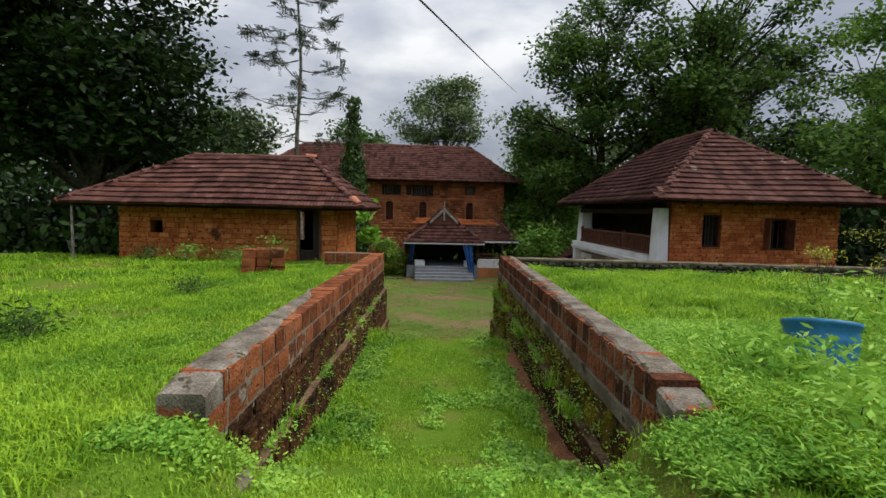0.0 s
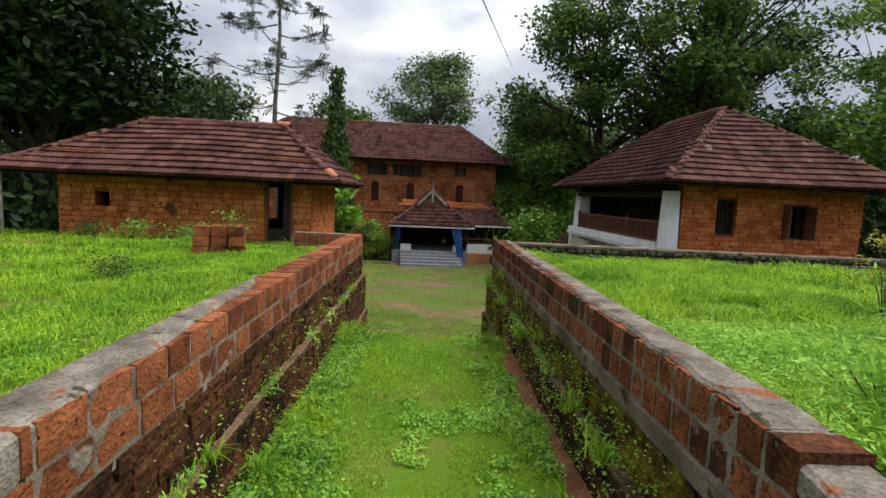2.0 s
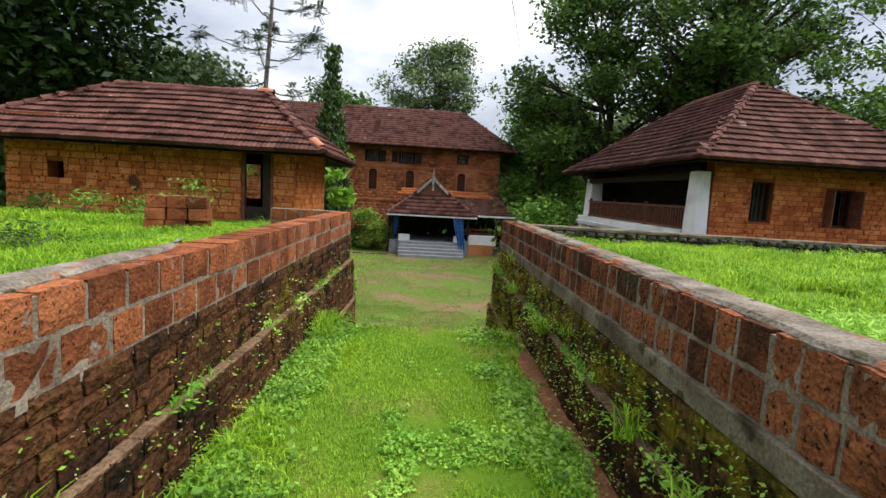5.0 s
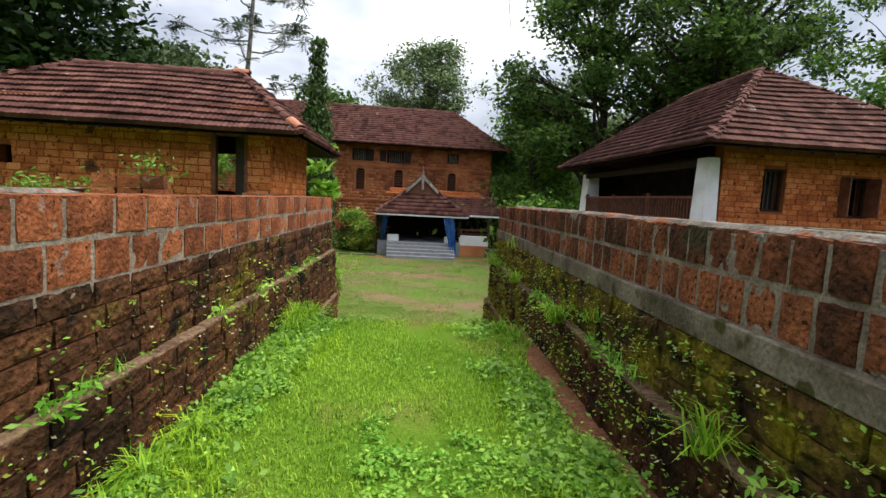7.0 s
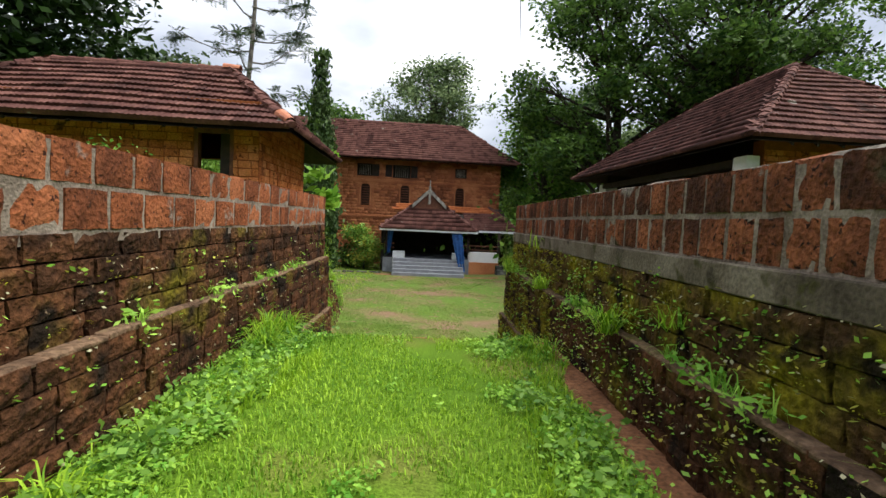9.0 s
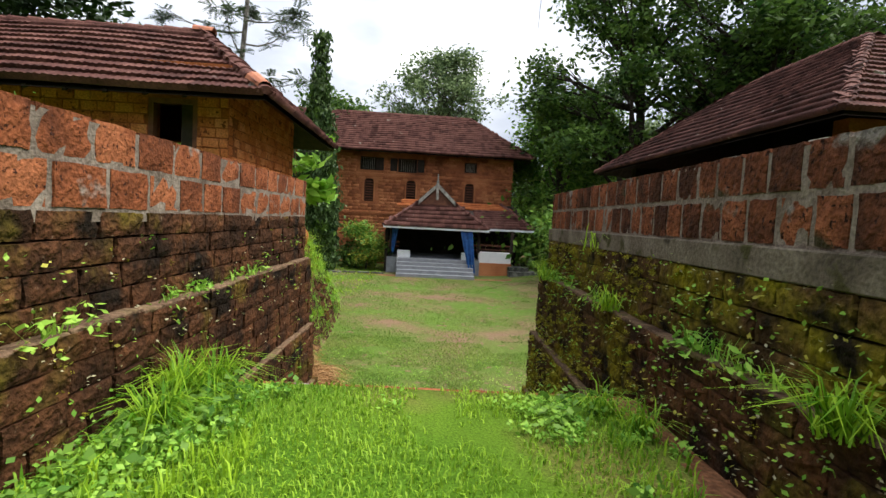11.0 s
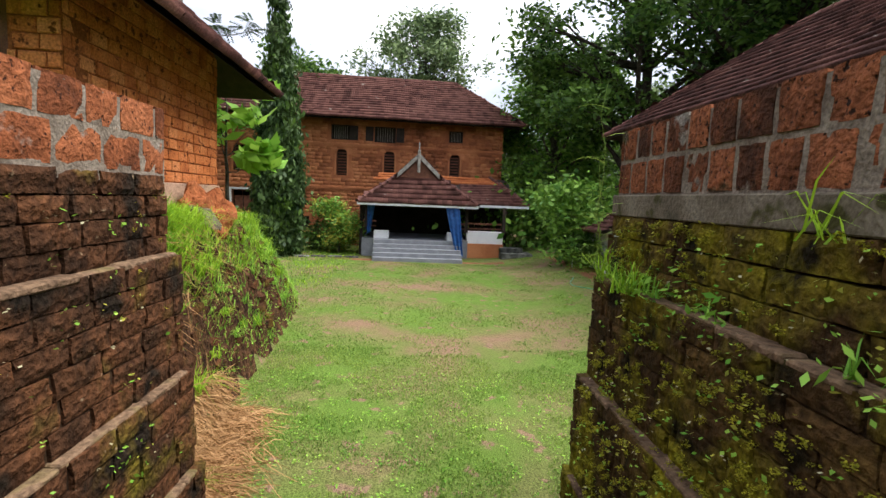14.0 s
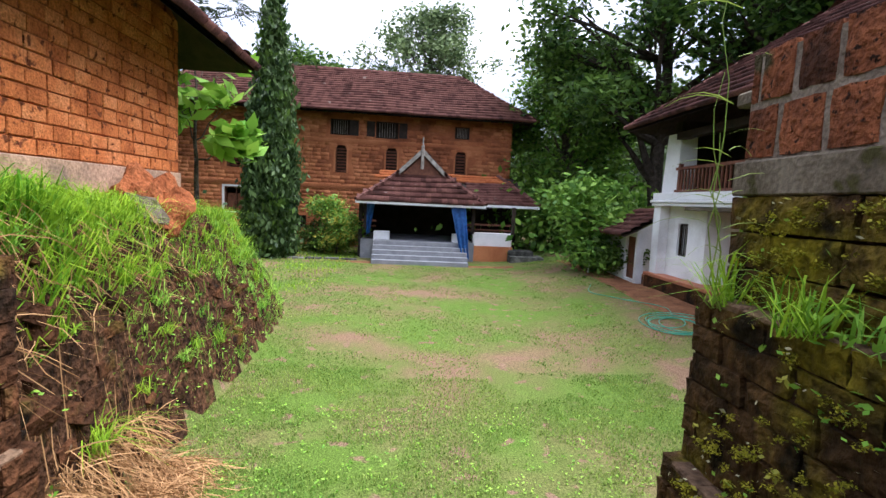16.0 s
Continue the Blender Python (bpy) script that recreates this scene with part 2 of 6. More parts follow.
M = {
    "lawn": material("lawn_soil", ((0.3, (0.06, 0.14, 0.008)), (0.52, (0.1, 0.18, 0.014)), (0.7, (0.18, 0.14, 0.045))), 0.55, 0.95, 0.6, 60, 0.5, dist=0.03),
    "court": material("court_soil", ((0.4, (0.11, 0.18, 0.03)), (0.54, (0.15, 0.16, 0.05)), (0.66, (0.23, 0.145, 0.09))), 0.5, 0.95, 0.7, 45, 0.6, dist=0.04, spots=((0.23, 0.15, 0.095), 3.2, 0.6)),
    "soil": material("red_soil", ((0.3, (0.14, 0.06, 0.03)), (0.7, (0.3, 0.14, 0.07))), 3, 0.95, 0.8, 30, 0.5, dist=0.04),
    "bank": material("bank_rubble", ((0.3, (0.025, 0.014, 0.008)), (0.5, (0.075, 0.036, 0.018)), (0.62, (0.12, 0.058, 0.028)), (0.74, (0.05, 0.055, 0.012))), 4, 0.95, 1.0, 14, 0.85, dist=0.15),
    "block": material("laterite_block", ((0.25, (0.11, 0.037, 0.017)), (0.5, (0.225, 0.072, 0.029)), (0.75, (0.32, 0.113, 0.048))), 4, 0.95, 0.7, 38, 0.4, piece=0.4, spots=(((0.045, 0.018, 0.011), 34, 0.61), ((0.22, 0.185, 0.15), 3.1, 0.63)), dist=0.03),
    "worn_block": material("stained_laterite_block", ((0.25, (0.06, 0.026, 0.015)), (0.5, (0.16, 0.056, 0.026)), (0.75, (0.28, 0.098, 0.044))), 4, 0.95, 0.8, 34, 0.5, piece=0.45, spots=(((0.03, 0.015, 0.01), 30, 0.6), ((0.055, 0.045, 0.022), 2.0, 0.6), ((0.21, 0.185, 0.155), 3.3, 0.64)), dist=0.04),
    "old_block": material("old_laterite", ((0.25, (0.02, 0.011, 0.006)), (0.45, (0.06, 0.027, 0.013)), (0.62, (0.105, 0.044, 0.019)), (0.78, (0.075, 0.058, 0.012))), 2.2, 0.95, 0.9, 24, 0.6, piece=0.2, spots=(((0.12, 0.1, 0.01), 1.5, 0.58, 0.16), ((0.016, 0.011, 0.007), 2.6, 0.54, 0.12), ((0.2, 0.14, 0.085), 17, 0.68)), dist=0.05),
    "mossy_block": material("mossy_laterite", ((0.25, (0.022, 0.014, 0.007)), (0.5, (0.07, 0.038, 0.015)), (0.75, (0.12, 0.07, 0.02))), 2.4, 0.95, 0.9, 24, 0.6, piece=0.15, spots=(((0.2, 0.17, 0.01), 1.7, 0.46, 0.2), ((0.016, 0.012, 0.006), 2.9, 0.55, 0.1)), dist=0.05),
    "ledge": material("worn_ledge", ((0.3, (0.07, 0.042, 0.026)), (0.55, (0.18, 0.115, 0.07)), (0.75, (0.1, 0.095, 0.025))), 3, 0.95, 0.8, 24, 0.5, dist=0.04),
    "loose_soil": material("orange_soil", ((0.3, (0.2, 0.06, 0.022)), (0.7, (0.38, 0.13, 0.05))), 3, 0.95, 0.9, 22, 0.5, dist=0.05),
    "cap": material("worn_cement", ((0.28, (0.08, 0.065, 0.05)), (0.5, (0.18, 0.155, 0.125)), (0.75, (0.3, 0.27, 0.23))), 4, 0.9, 0.6, 45, 0.45, spots=(((0.24, 0.085, 0.04), 3.4, 0.58), ((0.06, 0.055, 0.03), 7, 0.63)), dist=0.03),
    "mortar": material("cement_mortar", ((0.3, (0.12, 0.092, 0.068)), (0.7, (0.28, 0.235, 0.185))), 5, 0.95, 0.6, 50, 0.4),
    "dark_joint": material("old_joint", ((0.3, (0.018, 0.011, 0.007)), (0.7, (0.06, 0.035, 0.018))), 4, 1.0, 0.6, 40, 0.4),
    "concrete": material("weathered_concrete", ((0.28, (0.055, 0.044, 0.031)), (0.5, (0.14, 0.115, 0.083)), (0.75, (0.24, 0.205, 0.155))), 2.4, 0.9, 0.5, 40, 0.4, spots=(((0.06, 0.055, 0.022), 5, 0.6), ((0.035, 0.028, 0.018), 1.8, 0.62))),
    "brick": material("orange_laterite", ((0.25, (0.37, 0.108, 0.034)), (0.5, (0.56, 0.18, 0.058)), (0.75, (0.67, 0.26, 0.1))), 2.5, 0.95, 0.8, 40, 0.45, piece=0.35, spots=(((0.16, 0.05, 0.022), 9, 0.6), ((0.1, 0.045, 0.025), 1.3, 0.66)), dist=0.025),
    "brick_joint": material("laterite_joint", ((0.3, (0.19, 0.06, 0.022)), (0.7, (0.32, 0.105, 0.038))), 3, 0.95, 0.6, 40, 0.4),
    "main_wall": material("old_laterite_wall", ((0.26, (0.2, 0.072, 0.034)), (0.5, (0.41, 0.15, 0.066)), (0.74, (0.55, 0.225, 0.1))), 0.7, 0.95, 0.5, 30, 0.3, island=0.3, dist=0.03),
    "tile": material("clay_roof_tile", ((0.25, (0.036, 0.016, 0.013)), (0.5, (0.084, 0.035, 0.029)), (0.72, (0.14, 0.064, 0.051))), 1.3, 0.8, 0.5, 30, 0.45, piece=0.3, island=0.35, spots=((0.3, 0.27, 0.24), 2.6, 0.69)),
    "tile_new": material("new_clay_tile", ((0.3, (0.3, 0.085, 0.03)), (0.7, (0.5, 0.17, 0.06))), 3, 0.85, 0.4, 30, 0.4, island=0.3),
    "white": material("whitewash", ((0.25, (0.5, 0.5, 0.5)), (0.5, (0.74, 0.75, 0.77)), (0.8, (0.82, 0.82, 0.82))), 0.9, 0.85, 0.25, 30, 0.12),
    "wood": material("dark_wood", ((0.3, (0.01, 0.006, 0.004)), (0.7, (0.04, 0.022, 0.014))), 6, 0.7, 0.4, 60, 0.4),
    "wood_red": material("red_brown_wood", ((0.3, (0.09, 0.032, 0.018)), (0.7, (0.2, 0.075, 0.04))), 5, 0.7, 0.4, 60, 0.4),
    "wood_grey": material("grey_wood", ((0.3, (0.17, 0.15, 0.13)), (0.7, (0.42, 0.39, 0.35))), 6, 0.85, 0.4, 60, 0.4),
    # near black: the shade of rooms and veranda is put into the plaster colour
    "inside": material("room_shade_plaster", ((0.3, (0.02, 0.016, 0.013)), (0.7, (0.05, 0.042, 0.035))), 2, 0.95, 0.3, 20, 0.3),
    "plinth": material("stained_plaster", ((0.3, (0.1, 0.09, 0.085)), (0.5, (0.42, 0.27, 0.18)), (0.7, (0.55, 0.36, 0.24))), 1.6, 0.95, 0.5, 30, 0.4),
    "step": material("grey_step_paint", ((0.3, (0.17, 0.18, 0.2)), (0.7, (0.25, 0.26, 0.28))), 3, 0.7, 0.2, 30, 0.2),
    "oxide": material("red_oxide", ((0.3, (0.3, 0.1, 0.05)), (0.7, (0.5, 0.19, 0.1))), 3, 0.7, 0.3, 30, 0.3),
    "tarp": material("blue_tarpaulin", ((0.3, (0.01, 0.06, 0.22)), (0.7, (0.025, 0.14, 0.42))), 6, 0.45, 0.3, 20, 0.25),
    "barrel": material("blue_plastic", ((0.3, (0.015, 0.11, 0.27)), (0.7, (0.03, 0.19, 0.4))), 4, 0.4, 0.15, 40, 0.2),
    "pipe": material("white_pvc", ((0.3, (0.62, 0.62, 0.6)), (0.7, (0.8, 0.8, 0.78))), 6, 0.4, 0.05, 40, 0.1),
    "hose": material("green_hose", ((0.3, (0.02, 0.24, 0.16)), (0.7, (0.05, 0.4, 0.27))), 6, 0.4, 0.05, 40, 0.1),
    "iron": material("dark_iron", ((0.3, (0.02, 0.02, 0.02)), (0.7, (0.06, 0.055, 0.05))), 6, 0.6, 0.2, 60, 0.3),
    "stone": material("black_rubble", ((0.3, (0.03, 0.032, 0.028)), (0.55, (0.1, 0.1, 0.09)), (0.75, (0.2, 0.2, 0.18))), 4, 0.9, 0.7, 30, 0.5, piece=0.3),
    "bark": material("bark", ((0.3, (0.05, 0.042, 0.034)), (0.7, (0.16, 0.14, 0.115))), 5, 0.95, 0.8, 25, 0.5, dist=0.04),
    "bark_dark": material("dark_bark", ((0.3, (0.022, 0.018, 0.014)), (0.7, (0.07, 0.058, 0.045))), 5, 0.95, 0.8, 25, 0.5, dist=0.04),
    "bark_pale": material("pale_bark", ((0.3, (0.1, 0.09, 0.08)), (0.7, (0.25, 0.23, 0.2))), 4, 0.95, 0.6, 25, 0.4),
    "wire": material("black_cable", ((0.3, (0.02, 0.02, 0.02)), (0.7, (0.04, 0.04, 0.04))), 5, 0.6, 0.0, 30, 0.1),
    "grass": leaf_material("grass_blade", (0.07, 0.2, 0.008), (0.34, 0.52, 0.03), 0.55, 0.35),
    "short_grass": leaf_material("lawn_blade", (0.1, 0.23, 0.012), (0.32, 0.49, 0.038), 0.6, 0.3),
    "court_grass": leaf_material("court_blade", (0.09, 0.185, 0.024), (0.25, 0.34, 0.062), 0.6, 0.3),
    "straw": leaf_material("dry_straw", (0.25, 0.13, 0.05), (0.5, 0.3, 0.14), 0.8, 0.15),
    "weed": leaf_material("weed_leaf", (0.11, 0.29, 0.025), (0.34, 0.55, 0.075), 0.5, 0.32),
    # lowered to near black: deep shade within dense crowns is put into the colour
    "leaf_dark": leaf_material("shade_dark_leaf", (0.004, 0.014, 0.003), (0.028, 0.062, 0.01), 0.5, 0.2),
    "leaf_mid": leaf_material("mid_leaf", (0.014, 0.045, 0.008), (0.115, 0.205, 0.034), 0.5, 0.42),
    "leaf_light": leaf_material("light_leaf", (0.05, 0.14, 0.018), (0.2, 0.35, 0.05), 0.5, 0.3),
    "leaf_mast": leaf_material("mast_leaf", (0.014, 0.036, 0.012), (0.09, 0.15, 0.045), 0.5, 0.2),
    "leaf_thin": leaf_material("thin_leaf", (0.02, 0.035, 0.018), (0.09, 0.13, 0.06), 0.6, 0.25),
    "leaf_far": leaf_material("far_leaf", (0.055, 0.095, 0.04), (0.2, 0.27, 0.11), 0.6, 0.25),
    "moss": leaf_material("moss", (0.1, 0.1, 0.006), (0.33, 0.31, 0.018), 0.9, 0.1),
    "leaf_pale": leaf_material("pale_leaf", (0.24, 0.22, 0.12), (0.5, 0.46, 0.28), 0.6, 0.2),
    "leaf_yellow": leaf_material("yellow_leaf", (0.2, 0.22, 0.03), (0.45, 0.42, 0.06), 0.5, 0.3),
}


# ---- mesh helpers ----
def mesh_of(name, bm, mat):
    me = bpy.data.meshes.new(name)
    bm.normal_update()
    bm.to_mesh(me)
    bm.free()
    me.materials.append(M[mat])
    return me


def part(name, bm, mat, parent=None, label=""):
    """One mesh object, under a thing or a part if one is given."""
    ob = new(name, mesh_of(name, bm, mat))
    if parent is not None:
        ob.parent = parent
    return tagged(ob, label)


def empty(name, m, label="", category="", group="", kind=""):
    ob = new(name)
    ob.empty_display_size = 0.2
    ob.matrix_world = m
    return tagged(ob, label, category, group, kind)


def box(bm, x0, x1, y0, y1, z0, z1, m=None, bevel=0.0):
    c = Matrix.Translation(((x0 + x1) / 2, (y0 + y1) / 2, (z0 + z1) / 2)) @ Matrix.Diagonal((x1 - x0, y1 - y0, z1 - z0, 1))
    made = bmesh.ops.create_cube(bm, size=1, matrix=(m @ c) if m is not None else c)
    if bevel:
        edges = {e for v in made["verts"] for e in v.link_edges}
        bmesh.ops.bevel(bm, geom=list(edges), offset=bevel, segments=1, affect="EDGES")
    return bm


def boxed(*sizes, bevel=0.0):
    bm = bmesh.new()
    for s in sizes:
        box(bm, *s, bevel=bevel)
    return bm


def tube(bm, path, radii, sides=7):
    """A tapered tube along a path of points."""
    rings = []
    up = Vector((0, 0, 1))
    for i, p in enumerate(path):
        p = Vector(p)
        d = (Vector(path[min(i + 1, len(path) - 1)]) - Vector(path[max(i - 1, 0)])).normalized()
        a = d.cross(up if abs(d.z) < 0.9 else Vector((1, 0, 0))).normalized()
        b = d.cross(a)
        r = radii[i] if hasattr(radii, "__len__") else radii
        rings.append([bm.verts.new(p + (a * math.cos(k * 2 * math.pi / sides) + b * math.sin(k * 2 * math.pi / sides)) * r) for k in range(sides)])
    for r0, r1 in zip(rings, rings[1:]):
        for k in range(sides):
            bm.faces.new((r0[k], r0[(k + 1) % sides], r1[(k + 1) % sides], r1[k]))
    for ring in (rings[0], rings[-1]):
        bm.faces.new(ring)
    bmesh.ops.recalc_face_normals(bm, faces=bm.faces)
    return bm


def smooth_mesh(me):
    me.polygons.foreach_set("use_smooth", [True] * len(me.polygons))


def mesh_np(name, verts, faces, mat, parent=None, label="", kind=""):
    """One mesh from arrays: faces all of one size."""
    me = bpy.data.meshes.new(name)
    verts, faces = np.asarray(verts, dtype=np.float32), np.asarray(faces, dtype=np.int32)
    me.vertices.add(len(verts))
    me.vertices.foreach_set("co", verts.ravel())
    k = faces.shape[1]
    me.loops.add(faces.size)
    me.loops.foreach_set("vertex_index", faces.ravel())
    me.polygons.add(len(faces))
    me.polygons.foreach_set("loop_start", np.arange(0, faces.size, k, dtype=np.int32))
    me.update(calc_edges=True)
    me.materials.append(M[mat])
    ob = new(name, me)
    if parent is not None:
        ob.parent = parent
    return tagged(ob, label, kind=kind)


rng = np.random.default_rng(7)


# ---- the lie of the land ----
def lerp_table(y, table):
    return float(np.interp(y, [a for a, b in table], [b for a, b in table]))


WALL_Y0, WALL_Y1, WALL_TOP = 3.9, 15.0, 1.67
LEFT_X, RIGHT_X = -1.75, 1.78
SILL_Y = 11.5
RAMP = ((-30, 1.75), (0, 1.65), (2.0, 1.38), (3.0, 1.08), (4.3, 0.52), (5.1, 0.2), (6.0, 0.02), (8.0, -0.05), (SILL_Y, -0.05), (SILL_Y + 0.02, -0.33), (11.9, -0.36), (12.5, -0.66), (15.0, -1.86), (15.1, -1.86))


def court_z(y, x=0.0):
    """The level court; it rises a little towards the veranda house."""
    t = min(1, max(0, (x - 3.0) / 4.2))
    return lerp_table(y, ((12, -1.86), (22, -1.86), (33, -1.72), (60, -1.9))) + 0.35 * t * t * (3 - 2 * t)


def smoothstep(a, b, t):
    t = min(1, max(0, (t - a) / (b - a)))
    return t * t * (3 - 2 * t)


def bank_foot(y):
    return lerp_table(y, ((14, -1.8), (15.1, -1.85), (16.2, -2.12), (17.3, -2.25), (18.7, -2.35), (20, -2.42), (23.6, -2.78), (25.3, -3.2), (26.6, -8), (28, -16)))


def bank_top(y):
    return lerp_table(y, ((14, -2.1), (15.2, -2.15), (16.2, -2.45), (17.3, -2.76), (19.6, -3.1), (22.6, -3.7), (24.3, -4.3), (25.3, -8), (26.4, -16)))


def bank_z(y):
    return lerp_table(y, ((15, 0.8), (16.2, 0.62), (17.3, 0.56), (20, 0.56), (22.6, 0.36), (24.5, 0.22), (26, 0.1)))


def ground_z(x, y):
    """Height of the ground: a sunken passage between two terraces, a court below them."""
    n = noise.noise(Vector((x * 0.45, y * 0.45, 3.1))) * 0.05 + noise.noise(Vector((x * 1.7, y * 1.7, 8.1))) * 0.018
    terrace = 1.2 + 0.19 * smoothstep(6, 3, y) + n * 1.4
    if x > 1.95:
        terrace = 1.17 + 0.28 * smoothstep(7, 3, y) + n * 1.4
    terrace = terrace + (1.5 - terrace) * smoothstep(2.0, -2.0, y) * 0.9
    floor = lerp_table(y, RAMP) if y < 15.05 else court_z(y, x)
    floor += n * 0.5
    if y < WALL_Y0 + (0.12 if x > 0 else -0.06):
        k = smoothstep(1.25, 1.85, abs(x))
        return floor + (terrace - floor) * k
    if -1.85 < x < 1.85:
        return floor
    if x > 0:
        return terrace if y < 15.1 else court_z(y, x) + n
    if y < 15.05:
        return terrace
    top, foot = bank_top(y), bank_foot(y)
    if x >= foot or y > 28:
        return court_z(y, x) + n * 0.6
    low = court_z(y, x) + n * 0.6
    upper = bank_z(y) + n + (1.2 - bank_z(y)) * smoothstep(-3.3, -4.0, x) * smoothstep(18.5, 16.6, y)
    if x <= top:
        return upper
    k = (foot - x) / (foot - top)
    rough = noise.noise(Vector((x * 2.3, y * 2.3, 1.7))) * 0.12 + noise.noise(Vector((x * 5.5, y * 5.5, 4.7))) * 0.07
    return low + (upper - low) * min(1, k ** 0.75 * 1.06) + rough * min(1, k * 5) * min(1, (1 - k) * 4)


def build_ground():
    xs = sorted({*np.round(np.arange(-16, -3.6, 0.4), 3), *np.round(np.arange(-3.6, -1.95, 0.06), 3), *np.round(np.arange(-1.98, -1.3, 0.06), 3), *np.round(np.arange(-1.7, 1.2, 0.17), 3), *np.round(np.arange(1.2, 1.8, 0.06), 3), -2.12, -2.0, -1.86, -1.84, 1.84, 1.86, 2.0, 2.12,
                 *np.round(np.arange(2.3, 9, 0.3), 3), *np.round(np.arange(9, 18, 0.6), 3), -300, -120, -60, -40, -30, -24, -20, 20, 24, 30, 40, 60, 120, 300})
    ys = sorted({*np.round(np.arange(-4, 11.2, 0.22), 3), SILL_Y, SILL_Y + 0.02, 12.85, *np.round(np.arange(11.65, 15, 0.2), 3), 15.04, 15.06, 15.09, 15.11, *np.round(np.arange(15.25, 25, 0.09), 3),
                 *np.round(np.arange(25, 46, 0.5), 3), 50, 60, 80, 120, 300, -8, -14, -25, -50, -120, -300})
    verts = [(x, y, ground_z(x, y)) for y in ys for x in xs]
    w = len(xs)
    faces, slots = [], []
    for j in range(len(ys) - 1):
        for i in range(w - 1):
            faces.append((j * w + i, j * w + i + 1, (j + 1) * w + i + 1, (j + 1) * w + i))
            cx, cy = (xs[i] + xs[i + 1]) / 2, (ys[j] + ys[j + 1]) / 2
            slot = 2 if 4.2 < cy < SILL_Y and 1.42 + 0.08 * math.sin(cy * 1.9) + 0.06 * math.sin(cy * 4.3) < cx < 1.84 else 0
            if cy > 15 and bank_foot(cy) < cx and (cx < 1.85 or cy > 15.1):
                slot = 1
                if cx > 6.2 and cy < 34 or (32.3 < cy < 33.2 and -3.4 < cx < 4):
                    slot = 2
            elif 15.05 < cy < 28 and bank_top(cy) - 0.05 < cx < bank_foot(cy):
                slot = 3
            slots.append(slot)
    ob = mesh_np("ground", verts, faces, "lawn", label="grassy ground with worn reddish patches", kind="structure")
    for k in ("court", "soil", "bank"):
        ob.data.materials.append(M[k])
    ob.data.polygons.foreach_set("material_index", slots)
    smooth_mesh(ob.data)
    return ob


build_ground()


# ---- masonry ----
def block_mesh(name, mat, seed, lx=1.0, ly=1.0, lz=1.0, chamfer=0.03, jitter=0.03):
    """A rough hewn block, one unit wide, deep and high about its middle; front towards -y."""
    r = random.Random(seed)
    bm = bmesh.new()
    f, b = [], []
    for sx, sz in ((-1, -1), (1, -1), (1, 1), (-1, 1)):
        b.append(bm.verts.new((sx * (0.5 + r.uniform(-jitter, 0)), 0.5, sz * (0.5 + r.uniform(-jitter, 0)))))
    side, front = [], []
    for sx, sz in ((-1, -1), (1, -1), (1, 1), (-1, 1)):
        jx, jz = r.uniform(-jitter, 0), r.uniform(-jitter, 0)
        side.append(bm.verts.new((sx * (0.5 + jx), -0.5 + chamfer * 2, sz * (0.5 + jz))))
        front.append(bm.verts.new((sx * (0.5 - chamfer + jx), -0.5 + r.uniform(-jitter, jitter), sz * (0.5 - chamfer * 1.6 + jz))))
    mid = bm.verts.new((r.uniform(-0.1, 0.1), -0.5 - r.uniform(0, jitter), r.uniform(-0.1, 0.1)))
    for k in range(4):
        n = (k + 1) % 4
        bm.faces.new((b[n], b[k], side[k], side[n]))
        bm.faces.new((side[n], side[k], front[k], front[n]))
        bm.faces.new((front[n], front[k], mid))
    bmesh.ops.recalc_face_normals(bm, faces=bm.faces)
    return mesh_of(name, bm, mat)


BLOCKS = {k: [block_mesh(n, k, s * 13 + 1, chamfer=c, jitter=j) for s in range(6)] for k, n, c, j in (("block", "block", 0.035, 0.05), ("old_block", "old_block", 0.018, 0.04), ("brick", "brick", 0.03, 0.05), ("stone", "stone", 0.12, 0.16))}


def rough_block(name, mat, seed, deep=0.04, ragged=0.0):
    """An old weathered block: the front is an uneven grid."""
    r = random.Random(seed)
    bm = bmesh.new()
    nx, nz = 5, 3
    grid = []
    for j in range(nz + 1):
        row = []
        for i in range(nx + 1):
            edge = i in (0, nx) or j in (0, nz)
            lift = (0.01, 0.07) if deep > 0.03 else (0.0, 0.025)
            x = -0.5 + i / nx + (r.uniform(0, ragged) * (1 if i == 0 else -1) if i in (0, nx) else r.uniform(-0.05, 0.05))
            z = -0.5 + j / nz + (r.uniform(0, ragged) * (1 if j == 0 else -1) if j in (0, nz) else r.uniform(-0.08, 0.08))
            row.append(bm.verts.new((x, -0.5 + r.uniform(*lift) if edge else -0.5 + r.uniform(-deep, deep), z)))
        grid.append(row)
    for j in range(nz):
        for i in range(nx):
            bm.faces.new((grid[j][i], grid[j][i + 1], grid[j + 1][i + 1], grid[j + 1][i]))
    ring = grid[0] + [row[-1] for row in grid[1:]] + grid[-1][-2::-1] + [row[0] for row in grid[-2:0:-1]]
    back = [bm.verts.new((v.co.x, 0.5, v.co.z)) for v in ring]
    for k in range(len(ring)):
        n = (k + 1) % len(ring)
        bm.faces.new((ring[n], ring[k], back[k], back[n]))
    bmesh.ops.recalc_face_normals(bm, faces=bm.faces)
    return mesh_of(name, bm, mat)


for kind_b in ("old_block", "mossy_block"):
    BLOCKS[kind_b] = [rough_block("old_block", kind_b, 50 + s, 0.05, 0.05) for s in range(10)]
BLOCKS["block"] = [rough_block("block", "block", 80 + s, 0.012, 0.035) for s in range(8)]
BLOCKS["worn_block"] = [rough_block("block", "worn_block", 100 + s, 0.014, 0.045) for s in range(8)]


